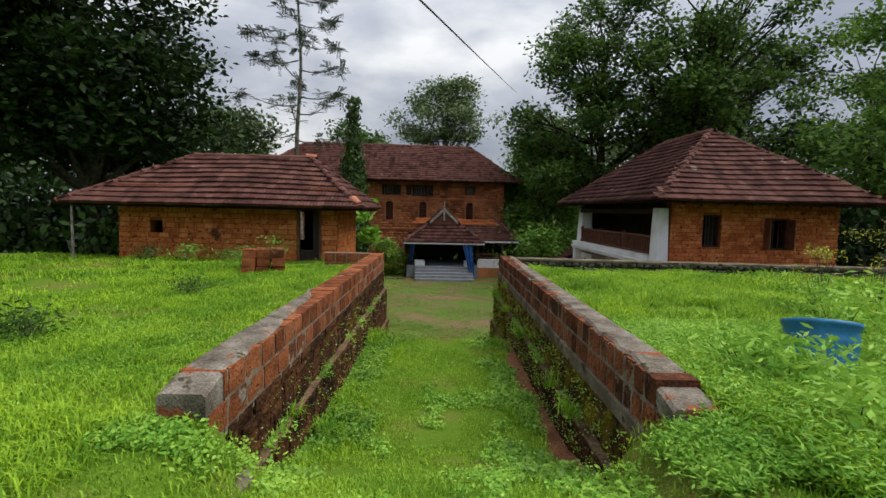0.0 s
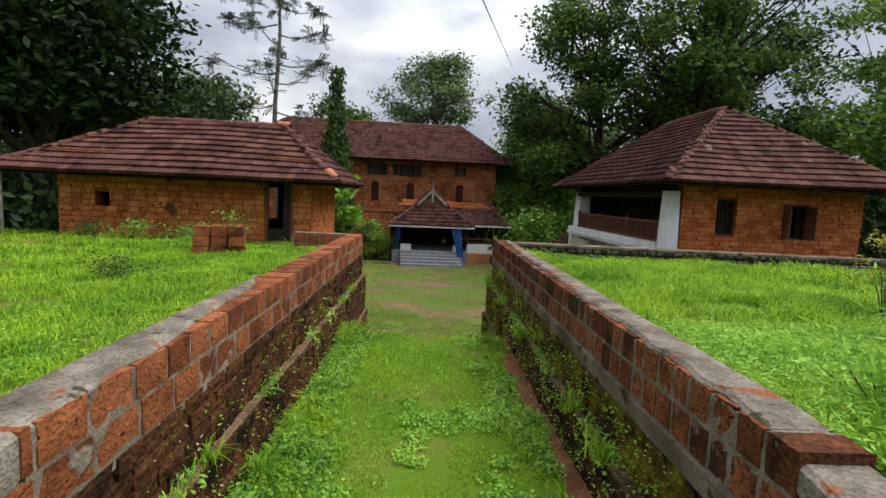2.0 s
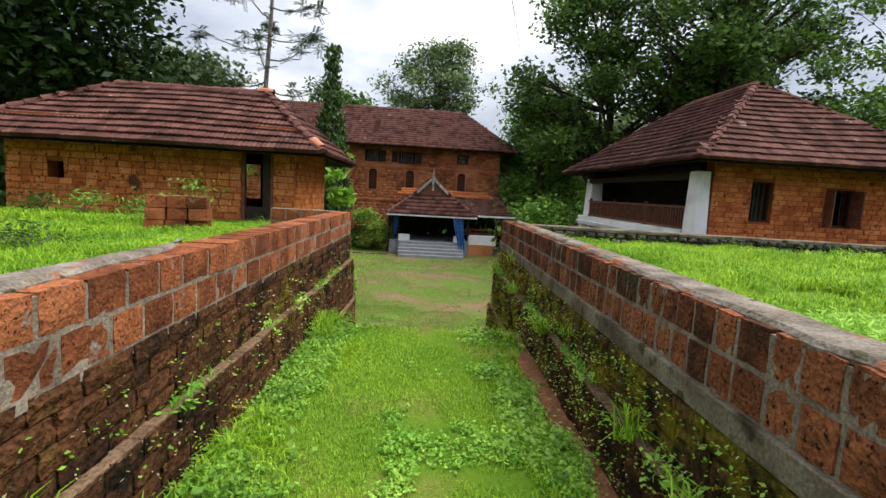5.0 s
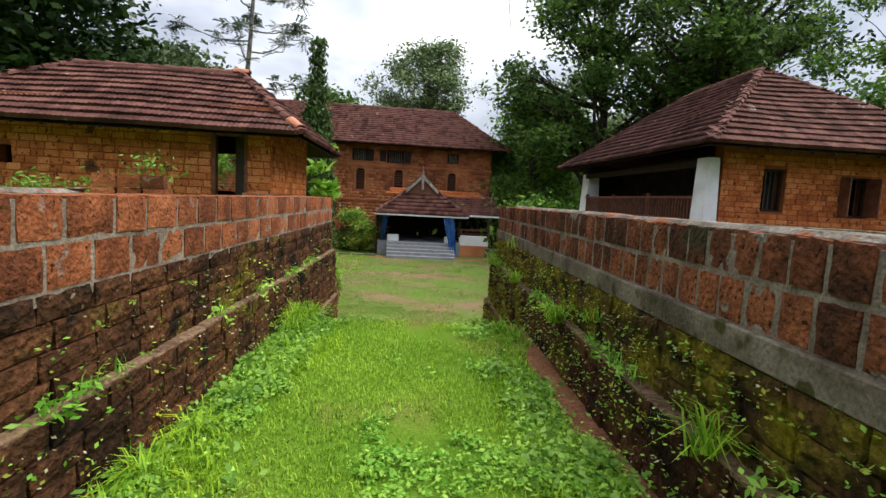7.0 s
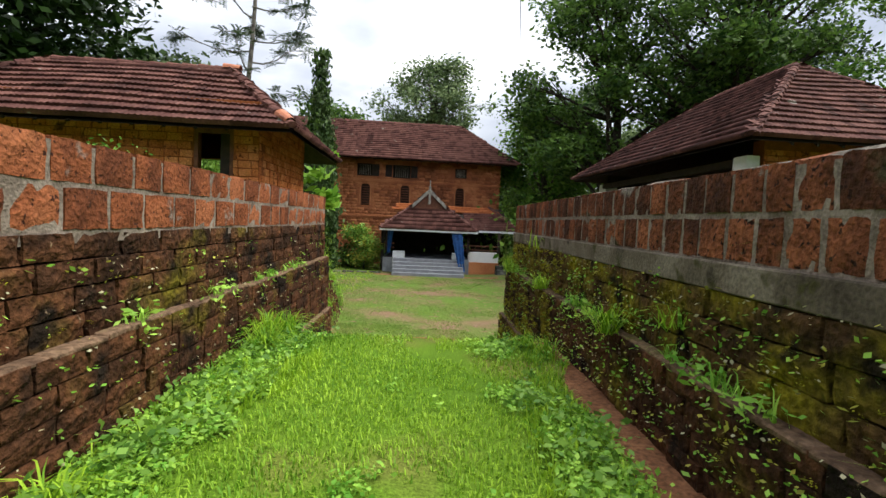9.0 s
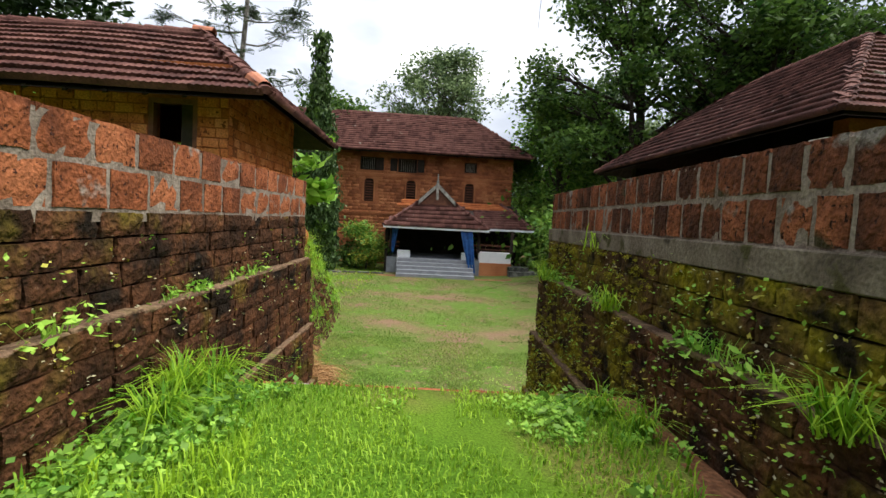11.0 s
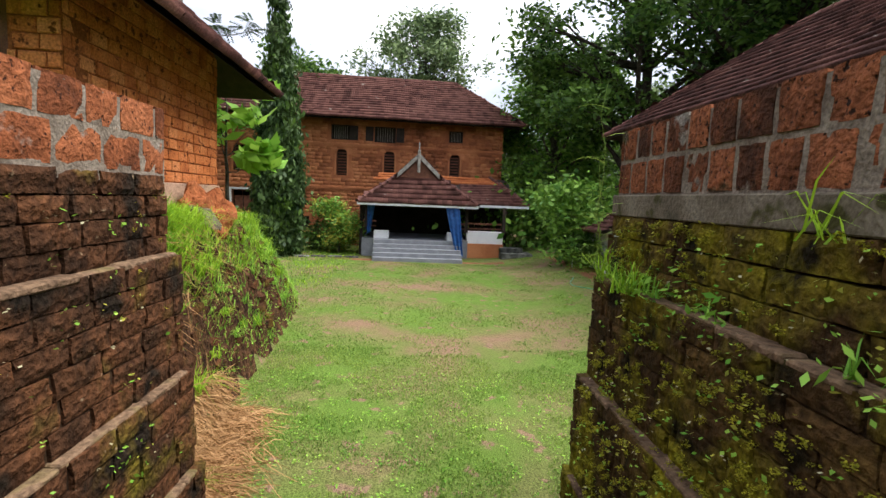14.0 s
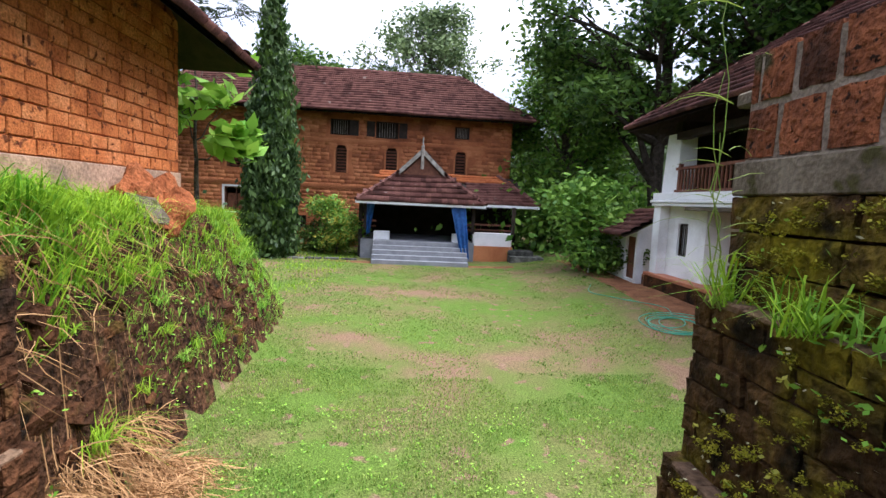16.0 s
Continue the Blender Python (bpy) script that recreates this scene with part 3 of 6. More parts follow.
def lay(parent, mat, name, m, width, height, bl, bh, depth=0.12, joint=0.012, holes=(), rnd=None, proud=0.006, skip=None):
    """Courses of blocks over a face: m maps (along, out of the wall, up); holes are (x0, x1, z0, z1)."""
    rnd = rnd or random.Random(5)
    rows = max(1, round(height / bh))
    bh = height / rows
    for j in range(rows):
        x = -rnd.uniform(0.1, 0.9) * bl
        while x < width - 0.02:
            length = bl * rnd.uniform(0.85, 1.15)
            x0, x1 = max(0, x), min(width, x + length)
            x += length
            z0, z1 = j * bh, (j + 1) * bh
            pieces = [(x0, x1)]
            for hx0, hx1, hz0, hz1 in holes:
                if z1 > hz0 + 0.04 and z0 < hz1 - 0.04:
                    cut = []
                    for a, b in pieces:
                        if b <= hx0 or a >= hx1:
                            cut.append((a, b))
                        else:
                            cut += [(a, hx0)] * (a < hx0) + [(hx1, b)] * (b > hx1)
                    pieces = cut
            for a, b in pieces:
                if b - a < 0.05 or (skip and skip((a + b) / 2, (z0 + z1) / 2)):
                    continue
                ob = new(name, rnd.choice(BLOCKS[mat]))
                ob.parent = parent
                out = rnd.uniform(0, proud)
                ob.matrix_basis = m @ Matrix.Translation(((a + b) / 2, -out + depth / 2, (z0 + z1) / 2)) @ Matrix.Rotation(rnd.uniform(-0.012, 0.012), 4, "Y") @ Matrix.Diagonal((b - a - joint, depth, bh - joint, 1))


def passage_wall(name, side, label):
    """side -1: face looks to +x; side +1: face looks to -x. Old courses below, two new ones above."""
    thing = empty(name, Matrix.Identity(4), label, "wall", kind="structure")
    face = LEFT_X if side < 0 else RIGHT_X
    y0, y1 = WALL_Y0 - 0.26, WALL_Y1
    def at(x, z, start):
        if side < 0:
            return Matrix(((0, -1, 0, x), (1, 0, 0, start), (0, 0, 1, z), (0, 0, 0, 1)))
        return Matrix(((0, 1, 0, x), (-1, 0, 0, start), (0, 0, 1, z), (0, 0, 0, 1)))

    s = -side
    band = 0.16 if side > 0 else 0.0
    levels = ((1.16 - band, 0.56, 0.0, y0 + 0.35), (0.56, -0.38, 0.09, y0 + 0.6), (-0.38, -1.2, 0.16, 11.4), (-1.2, -1.95, 0.22, 12.6)) if side < 0 else ((1.0, 0.5, 0.02, y0 + 0.35), (0.5, -0.35, 0.12, y0 + 0.6), (-0.35, -1.2, 0.2, 11.4), (-1.2, -1.95, 0.25, 12.6))
    # cores behind the courses
    back = face + side * 0.36
    lo, hi = sorted((face + side * 0.003, back))
    part("mortar_core", boxed((lo, hi, y0 + 0.3, y1 - 0.012, 1.1, WALL_TOP - 0.036)), "mortar", thing, "grey cement mortar")
    lo, hi = sorted((face + side * 0.03, back + side * 0.02))
    part("old_core", boxed((lo, hi, y0 + 0.02, y1 - 0.015, -1.95, 1.13)), "dark_joint", thing)
    rnd = random.Random(11 + side)
    for level, (z1, z0, out, ys) in enumerate(levels):
        x = face + s * out
        if out > 0.05:
            lo, hi = sorted((x - s * 0.02, face + side * 0.05))
            part("old_core", boxed((lo, hi, ys, y1 + out * 0.6 - 0.02, z0 - 0.02, z1 - 0.012)), "dark_joint", thing)
        m = at(x, z0, ys if side < 0 else y1 + out * 0.6)
        far = y1 + out * 0.6
        mossy = lambda y: side > 0 and (level == 0 or y > 11.6)
        for old, wanted in (("mossy_block", True), ("old_block", False)):
            lay(thing, old, "old_block", m, far - ys, z1 - z0, 0.4, 0.15, depth=0.2, joint=0.004, rnd=random.Random(60 + level), proud=0.02,
                skip=lambda a, z: mossy(ys + a if side < 0 else far - a) != wanted)
        if level:
            edge = bmesh.new()
            y = ys
            while y < y1 - 0.05:
                ln = rnd.uniform(0.25, 0.6)
                lo, hi = sorted((x + s * rnd.uniform(-0.015, 0.012), face + side * 0.02))
                box(edge, lo, hi, y, min(y1, y + ln) - 0.004, z1 - 0.03, z1 + rnd.uniform(0.0, 0.018), bevel=0.01)
                y += ln
            part("ledge", edge, "ledge", thing, "worn pale edge of the ledge")
        # the end that looks on to the court
        lo, hi = sorted((x, back))
        lay(thing, "mossy_block" if side > 0 else "old_block", "old_block", Matrix(((-1, 0, 0, hi), (0, -1, 0, y1 + out * 0.6 + 0.005), (0, 0, 1, z0), (0, 0, 0, 1))), hi - lo, z1 - z0, 0.3, 0.165, depth=0.1, rnd=rnd, proud=0.02)
    if band:
        lo, hi = sorted((face - 0.03, back))
        part("concrete_band", boxed((lo, hi, y0 + 0.3, y1 + 0.02, 1.0, 1.16), bevel=0.008), "concrete", thing, "weathered grey concrete band")
    # the two new courses, as thick as the wall
    stop = 0.26
    half_h = (WALL_TOP - 1.16) / 2
    for z0, ys in ((1.16, y0), (1.16 + half_h, y0 + stop)):
        m = at(face, z0, ys if side < 0 else y1)
        lay(thing, "block" if side < 0 else "worn_block", "block", m, y1 - ys, half_h, 0.38 if side < 0 else 0.235, 0.255, depth=0.37, joint=0.024, rnd=rnd, proud=0.012)
    lo, hi = sorted((face + side * 0.012, back - side * 0.012))
    part("mortar_core", boxed((lo, hi, y0 + 0.02, y0 + 0.9, 1.1, 1.16 + half_h - 0.015)), "mortar", thing)
    lo, hi = sorted((face, back))
    lay(thing, "block" if side < 0 else "worn_block", "block", Matrix(((-1, 0, 0, hi), (0, -1, 0, y1 + 0.006), (0, 0, 1, 1.16), (0, 0, 0, 1))), hi - lo, WALL_TOP - 1.16, 0.2, 0.255, depth=0.05, joint=0.03, rnd=rnd)
    # cement cap that slopes down to the near end
    bm = bmesh.new()
    rings = []
    count, pitch = (17, 0.27) if side < 0 else (47, 0.24)
    for k in range(count):
        along = k * pitch
        y = y0 - 0.04 + along
        reach, drop = (0.6, 0.1) if side < 0 else (0.85, 0.15)
        top = WALL_TOP + 0.014 - drop * max(0, (reach - along) / reach) ** 1.4 + rnd.uniform(-0.006, 0.006)
        half = lerp_table(along, ((0, 0.5), (1.0, 0.49), (1.8, 0.4), (3.0, 0.3), (3.8, 0.2), (4.3, 0.06)) if side < 0 else ((0, 0.5), (2.2, 0.48), (4, 0.4), (8, 0.32), (11.3, 0.2))) + rnd.uniform(-0.07, 0.03) * min(1, along)
        a, b = face + side * 0.37, face + side * (0.37 - 0.38 * half * 2) - s * (0.01 if along < 1.2 else 0)
        low = WALL_TOP - 0.03 if along > stop + 0.1 else 1.16 + half_h - 0.02
        rings.append([bm.verts.new(v) for v in ((a, y, low), (a, y, top - 0.02), (a - side * 0.04, y, top), (b + side * 0.03, y, top), (b, y, top - 0.025), (b, y, low))])
    for r0, r1 in zip(rings, rings[1:]):
        for k in range(6):
            bm.faces.new((r0[k], r0[(k + 1) % 6], r1[(k + 1) % 6], r1[k]))
    bm.faces.new(rings[0])
    bm.faces.new(rings[-1])
    bmesh.ops.recalc_face_normals(bm, faces=bm.faces)
    part("cement_cap", bm, "cap", thing, "worn grey cement cap")
    return thing


passage_wall("wall_left", -1, "sunken passage wall of dark mossy laterite with two new red courses on top")
passage_wall("wall_right", 1, "sunken passage wall of dark mossy laterite with concrete band and new courses")

# short return of the left wall along the terrace edge
ret = empty("wall_return", Matrix.Identity(4), "low laterite block wall with cement joints beside the grass", "wall", kind="structure")
part("mortar_core", boxed((-3.5, LEFT_X - 0.37, 14.68, 14.98, 0.9, WALL_TOP - 0.012)), "mortar", ret)
lay(ret, "block", "block", Matrix(((1, 0, 0, -3.5), (0, 1, 0, 14.665), (0, 0, 1, 1.1), (0, 0, 0, 1))), 1.38, WALL_TOP - 1.1, 0.4, 0.28, depth=0.32, joint=0.03)

# laterite sill where the passage steps down to the court
sill = empty("door_sill", Matrix.Identity(4), "worn laterite step edge grown over with grass", "step", kind="structure")
lay(sill, "block", "block", Matrix(((-1, 0, 0, 1.6), (0, -1, 0, SILL_Y + 0.08), (0, 0, 1, -0.45), (0, 0, 0, 1))), 3.2, 0.4, 0.42, 0.2, depth=0.3, joint=0.02)

# stair of laterite steps from the landing down to the court
stair = empty("stair", Matrix.Identity(4), "steep worn laterite stair down to the court", "stair", kind="structure")
for k in range(11):
    part("step", boxed((-1.6, 1.55, 11.62 + k * 0.31, 11.62 + (k + 1) * 0.31 + 0.02, -2.0, -0.25 - k * 0.156), bevel=0.02), "old_block", stair)

# rubble wall with a cement coping along the terrace
rubble = empty("rubble_wall", Matrix.Identity(4), "low wall of dark rubble stones with pale cement coping", "wall", kind="structure")
part("core", boxed((RIGHT_X + 0.36, 30, 15.03, 15.38, -2.0, 1.5)), "dark_joint", rubble)
lay(rubble, "stone", "stone", Matrix(((1, 0, 0, RIGHT_X + 0.37), (0, 1, 0, 15.0), (0, 0, 1, 1.05), (0, 0, 0, 1))), 16, 0.46, 0.24, 0.15, depth=0.16, joint=0.012, rnd=random.Random(3), proud=0.05)
bm = bmesh.new()
for k in range(14):
    x = RIGHT_X + 0.2 + k * 2.0
    box(bm, x, x + 1.985, 14.97, 15.42, 1.5 - k * 0.012, 1.58 - k * 0.012, bevel=0.012)
part("coping", bm, "concrete", rubble, "pale cement coping")


# ---- tiled roofs ----
def tile_template(w=0.235, length=0.42, lift=0.085):
    prof = [(0.0, 0.012), (0.055, 0.03), (0.11, 0.008), (0.165, 0.03), (0.235, 0.012)]
    top_lo = [(x / 0.235 * w - w / 2, 0.0, z + lift) for x, z in prof]
    top_hi = [(x / 0.235 * w - w / 2, length, z + 0.012) for x, z in prof]
    bot_lo = [(x / 0.235 * w - w / 2, 0.012, -0.01) for x, z in prof]
    verts = top_lo + top_hi + bot_lo
    faces = []
    for k in range(4):
        faces.append((k, k + 1, 5 + k + 1, 5 + k))
        faces.append((10 + k, 10 + k + 1, k + 1, k))
    return np.array(verts, dtype=np.float64), np.array(faces)


TILE_V, TILE_F = tile_template()
tile_me = bpy.data.meshes.new("roof_tile")
tile_me.from_pydata([tuple(v) for v in TILE_V], [], [tuple(int(i) for i in f) for f in TILE_F])
tile_me.materials.append(M["tile"])
ridge_bm = bmesh.new()
for k in range(7):
    a = math.pi * k / 6
    for y, r in ((0, 0.155), (0.4, 0.12)):
        ridge_bm.verts.new((math.cos(a) * r, y, math.sin(a) * r * 0.85))
ridge_bm.verts.ensure_lookup_table()
for k in range(6):
    ridge_bm.faces.new([ridge_bm.verts[i] for i in (2 * k, 2 * k + 1, 2 * k + 3, 2 * k + 2)])
ridge_bm.faces.new([ridge_bm.verts[2 * k] for k in range(7)])
ridge_me = mesh_of("ridge_tile", ridge_bm, "tile")


def slope_tiles(roof, corners, singles=0, mat="tile", sag=0.05, seed=1):
    """corners: eave left, eave right, top right, top left, seen from outside."""
    a, b, c, d = [Vector(p) for p in corners]
    u = (b - a).normalized()
    up = ((c + d) / 2 - (a + b) / 2)
    v = (up - u * up.dot(u)).normalized()
    n = u.cross(v)
    run = (d - a).dot(v)
    width = (b - a).length
    step = run / max(1, round(run / 0.345))
    ul, ur = (d - a).dot(u), (c - a).dot(u)
    r = random.Random(seed)
    rows = int(round(run / step))
    batch, made = [], 0
    for j in range(rows):
        s0 = j * step
        k0, k1 = s0 / run, min(1, (s0 + step) / run)
        left, right = min(ul * k0, ul * k1), max(width + (ur - width) * k0, width + (ur - width) * k1)
        x = left + 0.1
        x = math.floor(x / 0.225) * 0.225 + 0.1
        while x < right:
            wob = math.sin(x * 0.9 + seed) * sag * math.sin(math.pi * (s0 + 0.2) / (run + 0.4)) + math.sin(x * 2.3 + j) * 0.004
            o = a + u * (x + r.uniform(-0.006, 0.006)) + v * (s0 - 0.05 + r.uniform(-0.008, 0.008)) + n * (0.03 + wob + r.uniform(0, 0.008))
            rot = r.uniform(-0.015, 0.015)
            uu = u * math.cos(rot) + v * math.sin(rot)
            vv = v * math.cos(rot) - u * math.sin(rot)
            if left + 0.02 < x < right - 0.02:
                if made < singles:
                    ob = new("roof_tile", tile_me)
                    ob.parent = roof
                    ob.matrix_basis = Matrix(((uu.x, vv.x, n.x, o.x), (uu.y, vv.y, n.y, o.y), (uu.z, vv.z, n.z, o.z), (0, 0, 0, 1)))
                    made += 1
                else:
                    batch.append(np.array(o) + TILE_V @ np.array((uu, vv, n)))
            x += 0.225
    if batch:
        k = len(TILE_V)
        vs = np.concatenate(batch)
        fs = np.concatenate([TILE_F + i * k for i in range(len(batch))])
        mesh_np("roof_tiles", vs, fs, mat, roof, kind="stuff")


def ridge_line(roof, p, q, mesh=None, skew=1.0):
    p, q = Vector(p), Vector(q)
    d = (q - p).normalized()
    x = d.cross(Vector((0, 0, 1))).normalized()
    z = x.cross(d)
    count = max(1, int((q - p).length / 0.36))
    r = random.Random(count)
    for k in range(count):
        o = p + d * (k * (q - p).length / count) + z * (0.02 + r.uniform(0, 0.015))
        ob = new("ridge_tile", mesh or ridge_me)
        ob.parent = roof
        ob.matrix_basis = Matrix(((x.x, d.x, z.x, o.x), (x.y, d.y, z.y, o.y), (x.z, d.z, z.z, o.z), (0, 0, 0, 1)))


def hip_roof(parent, ex0, ex1, ey0, ey1, ez, r0, r1, rz, singles=(0, 0, 0, 0), seed=1, label="dark weathered clay tile roof", skip=(), boards=True):
    """Eave rectangle and the two ridge ends (x, y); r0 is the west or south end."""
    deck = bmesh.new()
    A, B, C, D = (ex0, ey0, ez), (ex1, ey0, ez), (ex1, ey1, ez), (ex0, ey1, ez)
    P, Q = (*r0, rz), (*r1, rz)
    along_x = abs(r1[0] - r0[0]) > abs(r1[1] - r0[1])
    if along_x:
        slopes = [(A, B, Q, P), (B, C, Q, Q), (C, D, P, Q), (D, A, P, P)]
        hips = ((A, P), (B, Q), (C, Q), (D, P))
    else:
        slopes = [(A, B, P, P), (B, C, Q, P), (C, D, Q, Q), (D, A, P, Q)]
        hips = ((A, P), (B, P), (C, Q), (D, Q))
    for off in (0.0, -0.07):
        for s in slopes:
            pts = [Vector(p) + Vector((0, 0, off)) for p in s]
            if (pts[2] - pts[3]).length < 1e-4:
                pts = pts[:3]
            deck.faces.new([deck.verts.new(p) for p in pts])
    roof = part("roof", deck, "wood", parent, label)
    for i, s in enumerate(slopes):
        if i not in skip:
            slope_tiles(roof, s, singles[i], seed=seed + i)
    for p, q in hips:
        ridge_line(roof, p, q)
    ridge_line(roof, P, Q)
    if boards:
        t = 0.03
        bm = bmesh.new()
        for s in ((ex0, ex1, ey0, ey0 + t), (ex0, ex1, ey1 - t, ey1), (ex0, ex0 + t, ey0 + t, ey1 - t), (ex1 - t, ex1, ey0 + t, ey1 - t)):
            box(bm, *s, ez - 0.085, ez - 0.012)
        part("eave_board", bm, "wood", parent)
    return roof


def rafters(parent, ex0, ex1, ey0, ey1, wx0, wx1, wy0, wy1, ez, slope):
    """Rafter ends under the eaves."""
    for k in range(int((ex1 - ex0) / 0.6)):
        x = ex0 + 0.4 + k * 0.6
        if wx0 < x < wx1:
            for y0, y1, sg in ((ey0 + 0.05, wy0, 1), (wy1, ey1 - 0.05, -1)):
                bm = bmesh.new()
                rise = (y1 - y0) * slope
                za, zb = (ez - 0.13, ez - 0.13 + rise) if sg > 0 else (ez - 0.13 + rise, ez - 0.13)
                vs = [bm.verts.new((x + dx, y, z + dz)) for y, z in ((y0, za), (y1, zb)) for dx in (-0.03, 0.03) for dz in (-0.0, 0.07)]
                for f in ((0, 1, 3, 2), (4, 6, 7, 5), (0, 2, 6, 4), (1, 5, 7, 3), (0, 4, 5, 1), (2, 3, 7, 6)):
                    bm.faces.new([vs[i] for i in f])
                bmesh.ops.recalc_face_normals(bm, faces=bm.faces)
                part("rafter", bm, "wood", parent)


def wall_shell(parent, name, x0, x1, y0, y1, z0, z1, holes, mat, axis, label=""):
    """A wall slab along x (axis 0) or y (axis 1) with real openings: holes (a0, a1, z0, z1)."""
    bm = bmesh.new()
    a0, a1 = (x0, x1) if axis == 0 else (y0, y1)
    cuts = sorted({a0, a1, *[h for q in holes for h in q[:2]]})
    for p, q in zip(cuts, cuts[1:]):
        zs = [(z0, z1)]
        for h in holes:
            if h[0] <= p + 1e-6 and h[1] >= q - 1e-6:
                new_z = []
                for lo, hi in zs:
                    if h[3] <= lo or h[2] >= hi:
                        new_z.append((lo, hi))
                    else:
                        new_z += [(lo, h[2])] * (h[2] > lo) + [(h[3], hi)] * (h[3] < hi)
                zs = new_z
        for lo, hi in zs:
            box(bm, *((p, q, y0, y1) if axis == 0 else (x0, x1, p, q)), lo, hi)
    bmesh.ops.remove_doubles(bm, verts=bm.verts, dist=0.001)
    return part(name, bm, mat, parent, label)


def fy(x, y, z):
    """A face that looks to -y."""
    return Matrix.Translation((x, y, z))


def fx(x, y, z, s=1):
    """A face that looks to +x (s=1), laid from y upwards, or to -x (s=-1), laid from y downwards."""
    return Matrix(((0, -s, 0, x), (s, 0, 0, y), (0, 0, 1, z), (0, 0, 0, 1)))


def barred_window(parent, x0, x1, z0, z1, y, bars=5, mat="wood", upright=True, bar_mat=None):
    w = empty("window", Matrix.Identity(4))
    w.parent = parent
    t = 0.06
    part("frame", boxed((x0, x0 + t, y, y + 0.1, z0, z1), (x1 - t, x1, y, y + 0.1, z0, z1), (x0 + t, x1 - t, y, y + 0.1, z0, z0 + t), (x0 + t, x1 - t, y, y + 0.1, z1 - t, z1)), mat, w)
    for k in range(bars):
        c = x0 + t + (x1 - x0 - 2 * t) * (k + 1) / (bars + 1)
        part("bar", boxed((c - 0.012, c + 0.012, y + 0.03, y + 0.055, z0 + t, z1 - t)), bar_mat or ("iron" if upright else mat), w)
    return w


# ---- the small laterite house on the terrace ----
LH = empty("laterite_house", pose(-7.1, 18.45, 1.05, 0, 0, 1.5), "small orange laterite house with dark clay tile hip roof", "house")
HX0, HX1, HY0, HY1, HZ = -3.65, 3.55, -2.05, 2.1, 2.6
door_h = (2.2, 3.02, 0.1, 1.98)
vent_h = (-2.62, -2.22, 0.98, 1.42)
south = wall_shell(LH, "wall", HX0, HX1, HY0 + 0.014, HY0 + 0.4, -0.9, HZ, [door_h, vent_h], "brick_joint", 0, "orange laterite block wall")
lay(south, "brick", "brick", fy(HX0, HY0, 0.0), HX1 - HX0, 2.2, 0.3, 0.165, depth=0.13, joint=0.009, holes=[(a - HX0, b - HX0, c, d) for a, b, c, d in (door_h, vent_h)], rnd=random.Random(21), proud=0.018)
east = wall_shell(LH, "wall", HX1 - 0.4, HX1 - 0.014, HY0 + 0.4, HY1 - 0.4, -0.9, HZ, [], "brick_joint", 1)
lay(east, "brick", "brick", fx(HX1, HY0 + 0.01, 0.1, 1), HY1 - HY0 - 0.02, 2.3, 0.3, 0.165, depth=0.13, joint=0.007, rnd=random.Random(22), proud=0.01)
wall_shell(LH, "wall", HX0, HX0 + 0.35, HY0 + 0.4, HY1 - 0.35, -0.9, HZ, [], "brick_joint", 1)
wall_shell(LH, "wall", HX0, HX1, HY1 - 0.35, HY1, -0.9, HZ, [(0.55, 1.5, 0.6, 1.75), (-1.0, 0.0, 0.6, 1.7)], "brick_joint", 0)
part("plinth", boxed((HX1 - 0.1, HX1 + 0.035, HY0 + 0.2, HY1 + 0.03, -0.9, 0.095), bevel=0.01), "plinth", LH, "stained plaster plinth, broken at one corner")
part("interior_floor", boxed((HX0 + 0.36, HX1 - 0.41, HY0 + 0.41, HY1 - 0.36, -0.1, 0.02)), "soil", LH)
hip_roof(LH, -5.05, 4.42, -2.85, 2.9, 1.93, (-2.05, 0.0), (2.2, 0.0), 3.72, singles=(300, 0, 0, 0), seed=3, boards=False)
new_ridge = ridge_me.copy()
new_ridge.materials[0] = M["oxide"]
ridge_line(LH, (2.02, 0.0, 3.78), (2.4, 0.0, 3.78), new_ridge)
ridge_line(LH, (4.12, -2.55, 2.22), (4.4, -2.82, 2.03), new_ridge)
rafters(LH, -5.05, 4.42, -2.85, 2.9, HX0, HX1, HY0, HY1, 1.97, 0.6)
part("door_frame", boxed((2.2, 2.28, HY0 + 0.02, HY0 + 0.16, 0.1, 1.98), (2.94, 3.02, HY0 + 0.02, HY0 + 0.16, 0.1, 1.98), (2.28, 2.94, HY0 + 0.02, HY0 + 0.16, 1.9, 1.98)), "wood_red", LH, "weathered brown door frame")
part("half_door", boxed((2.28, 2.94, HY0 + 0.08, HY0 + 0.12, 0.1, 0.52), (2.72, 2.94, HY0 + 0.09, HY0 + 0.13, 0.52, 1.9)), "wood", LH, "dark half-open wooden door")
part("eave_post", boxed((-4.7, -4.65, -2.75, -2.7, -0.1, 1.95)), "wood_grey", LH)

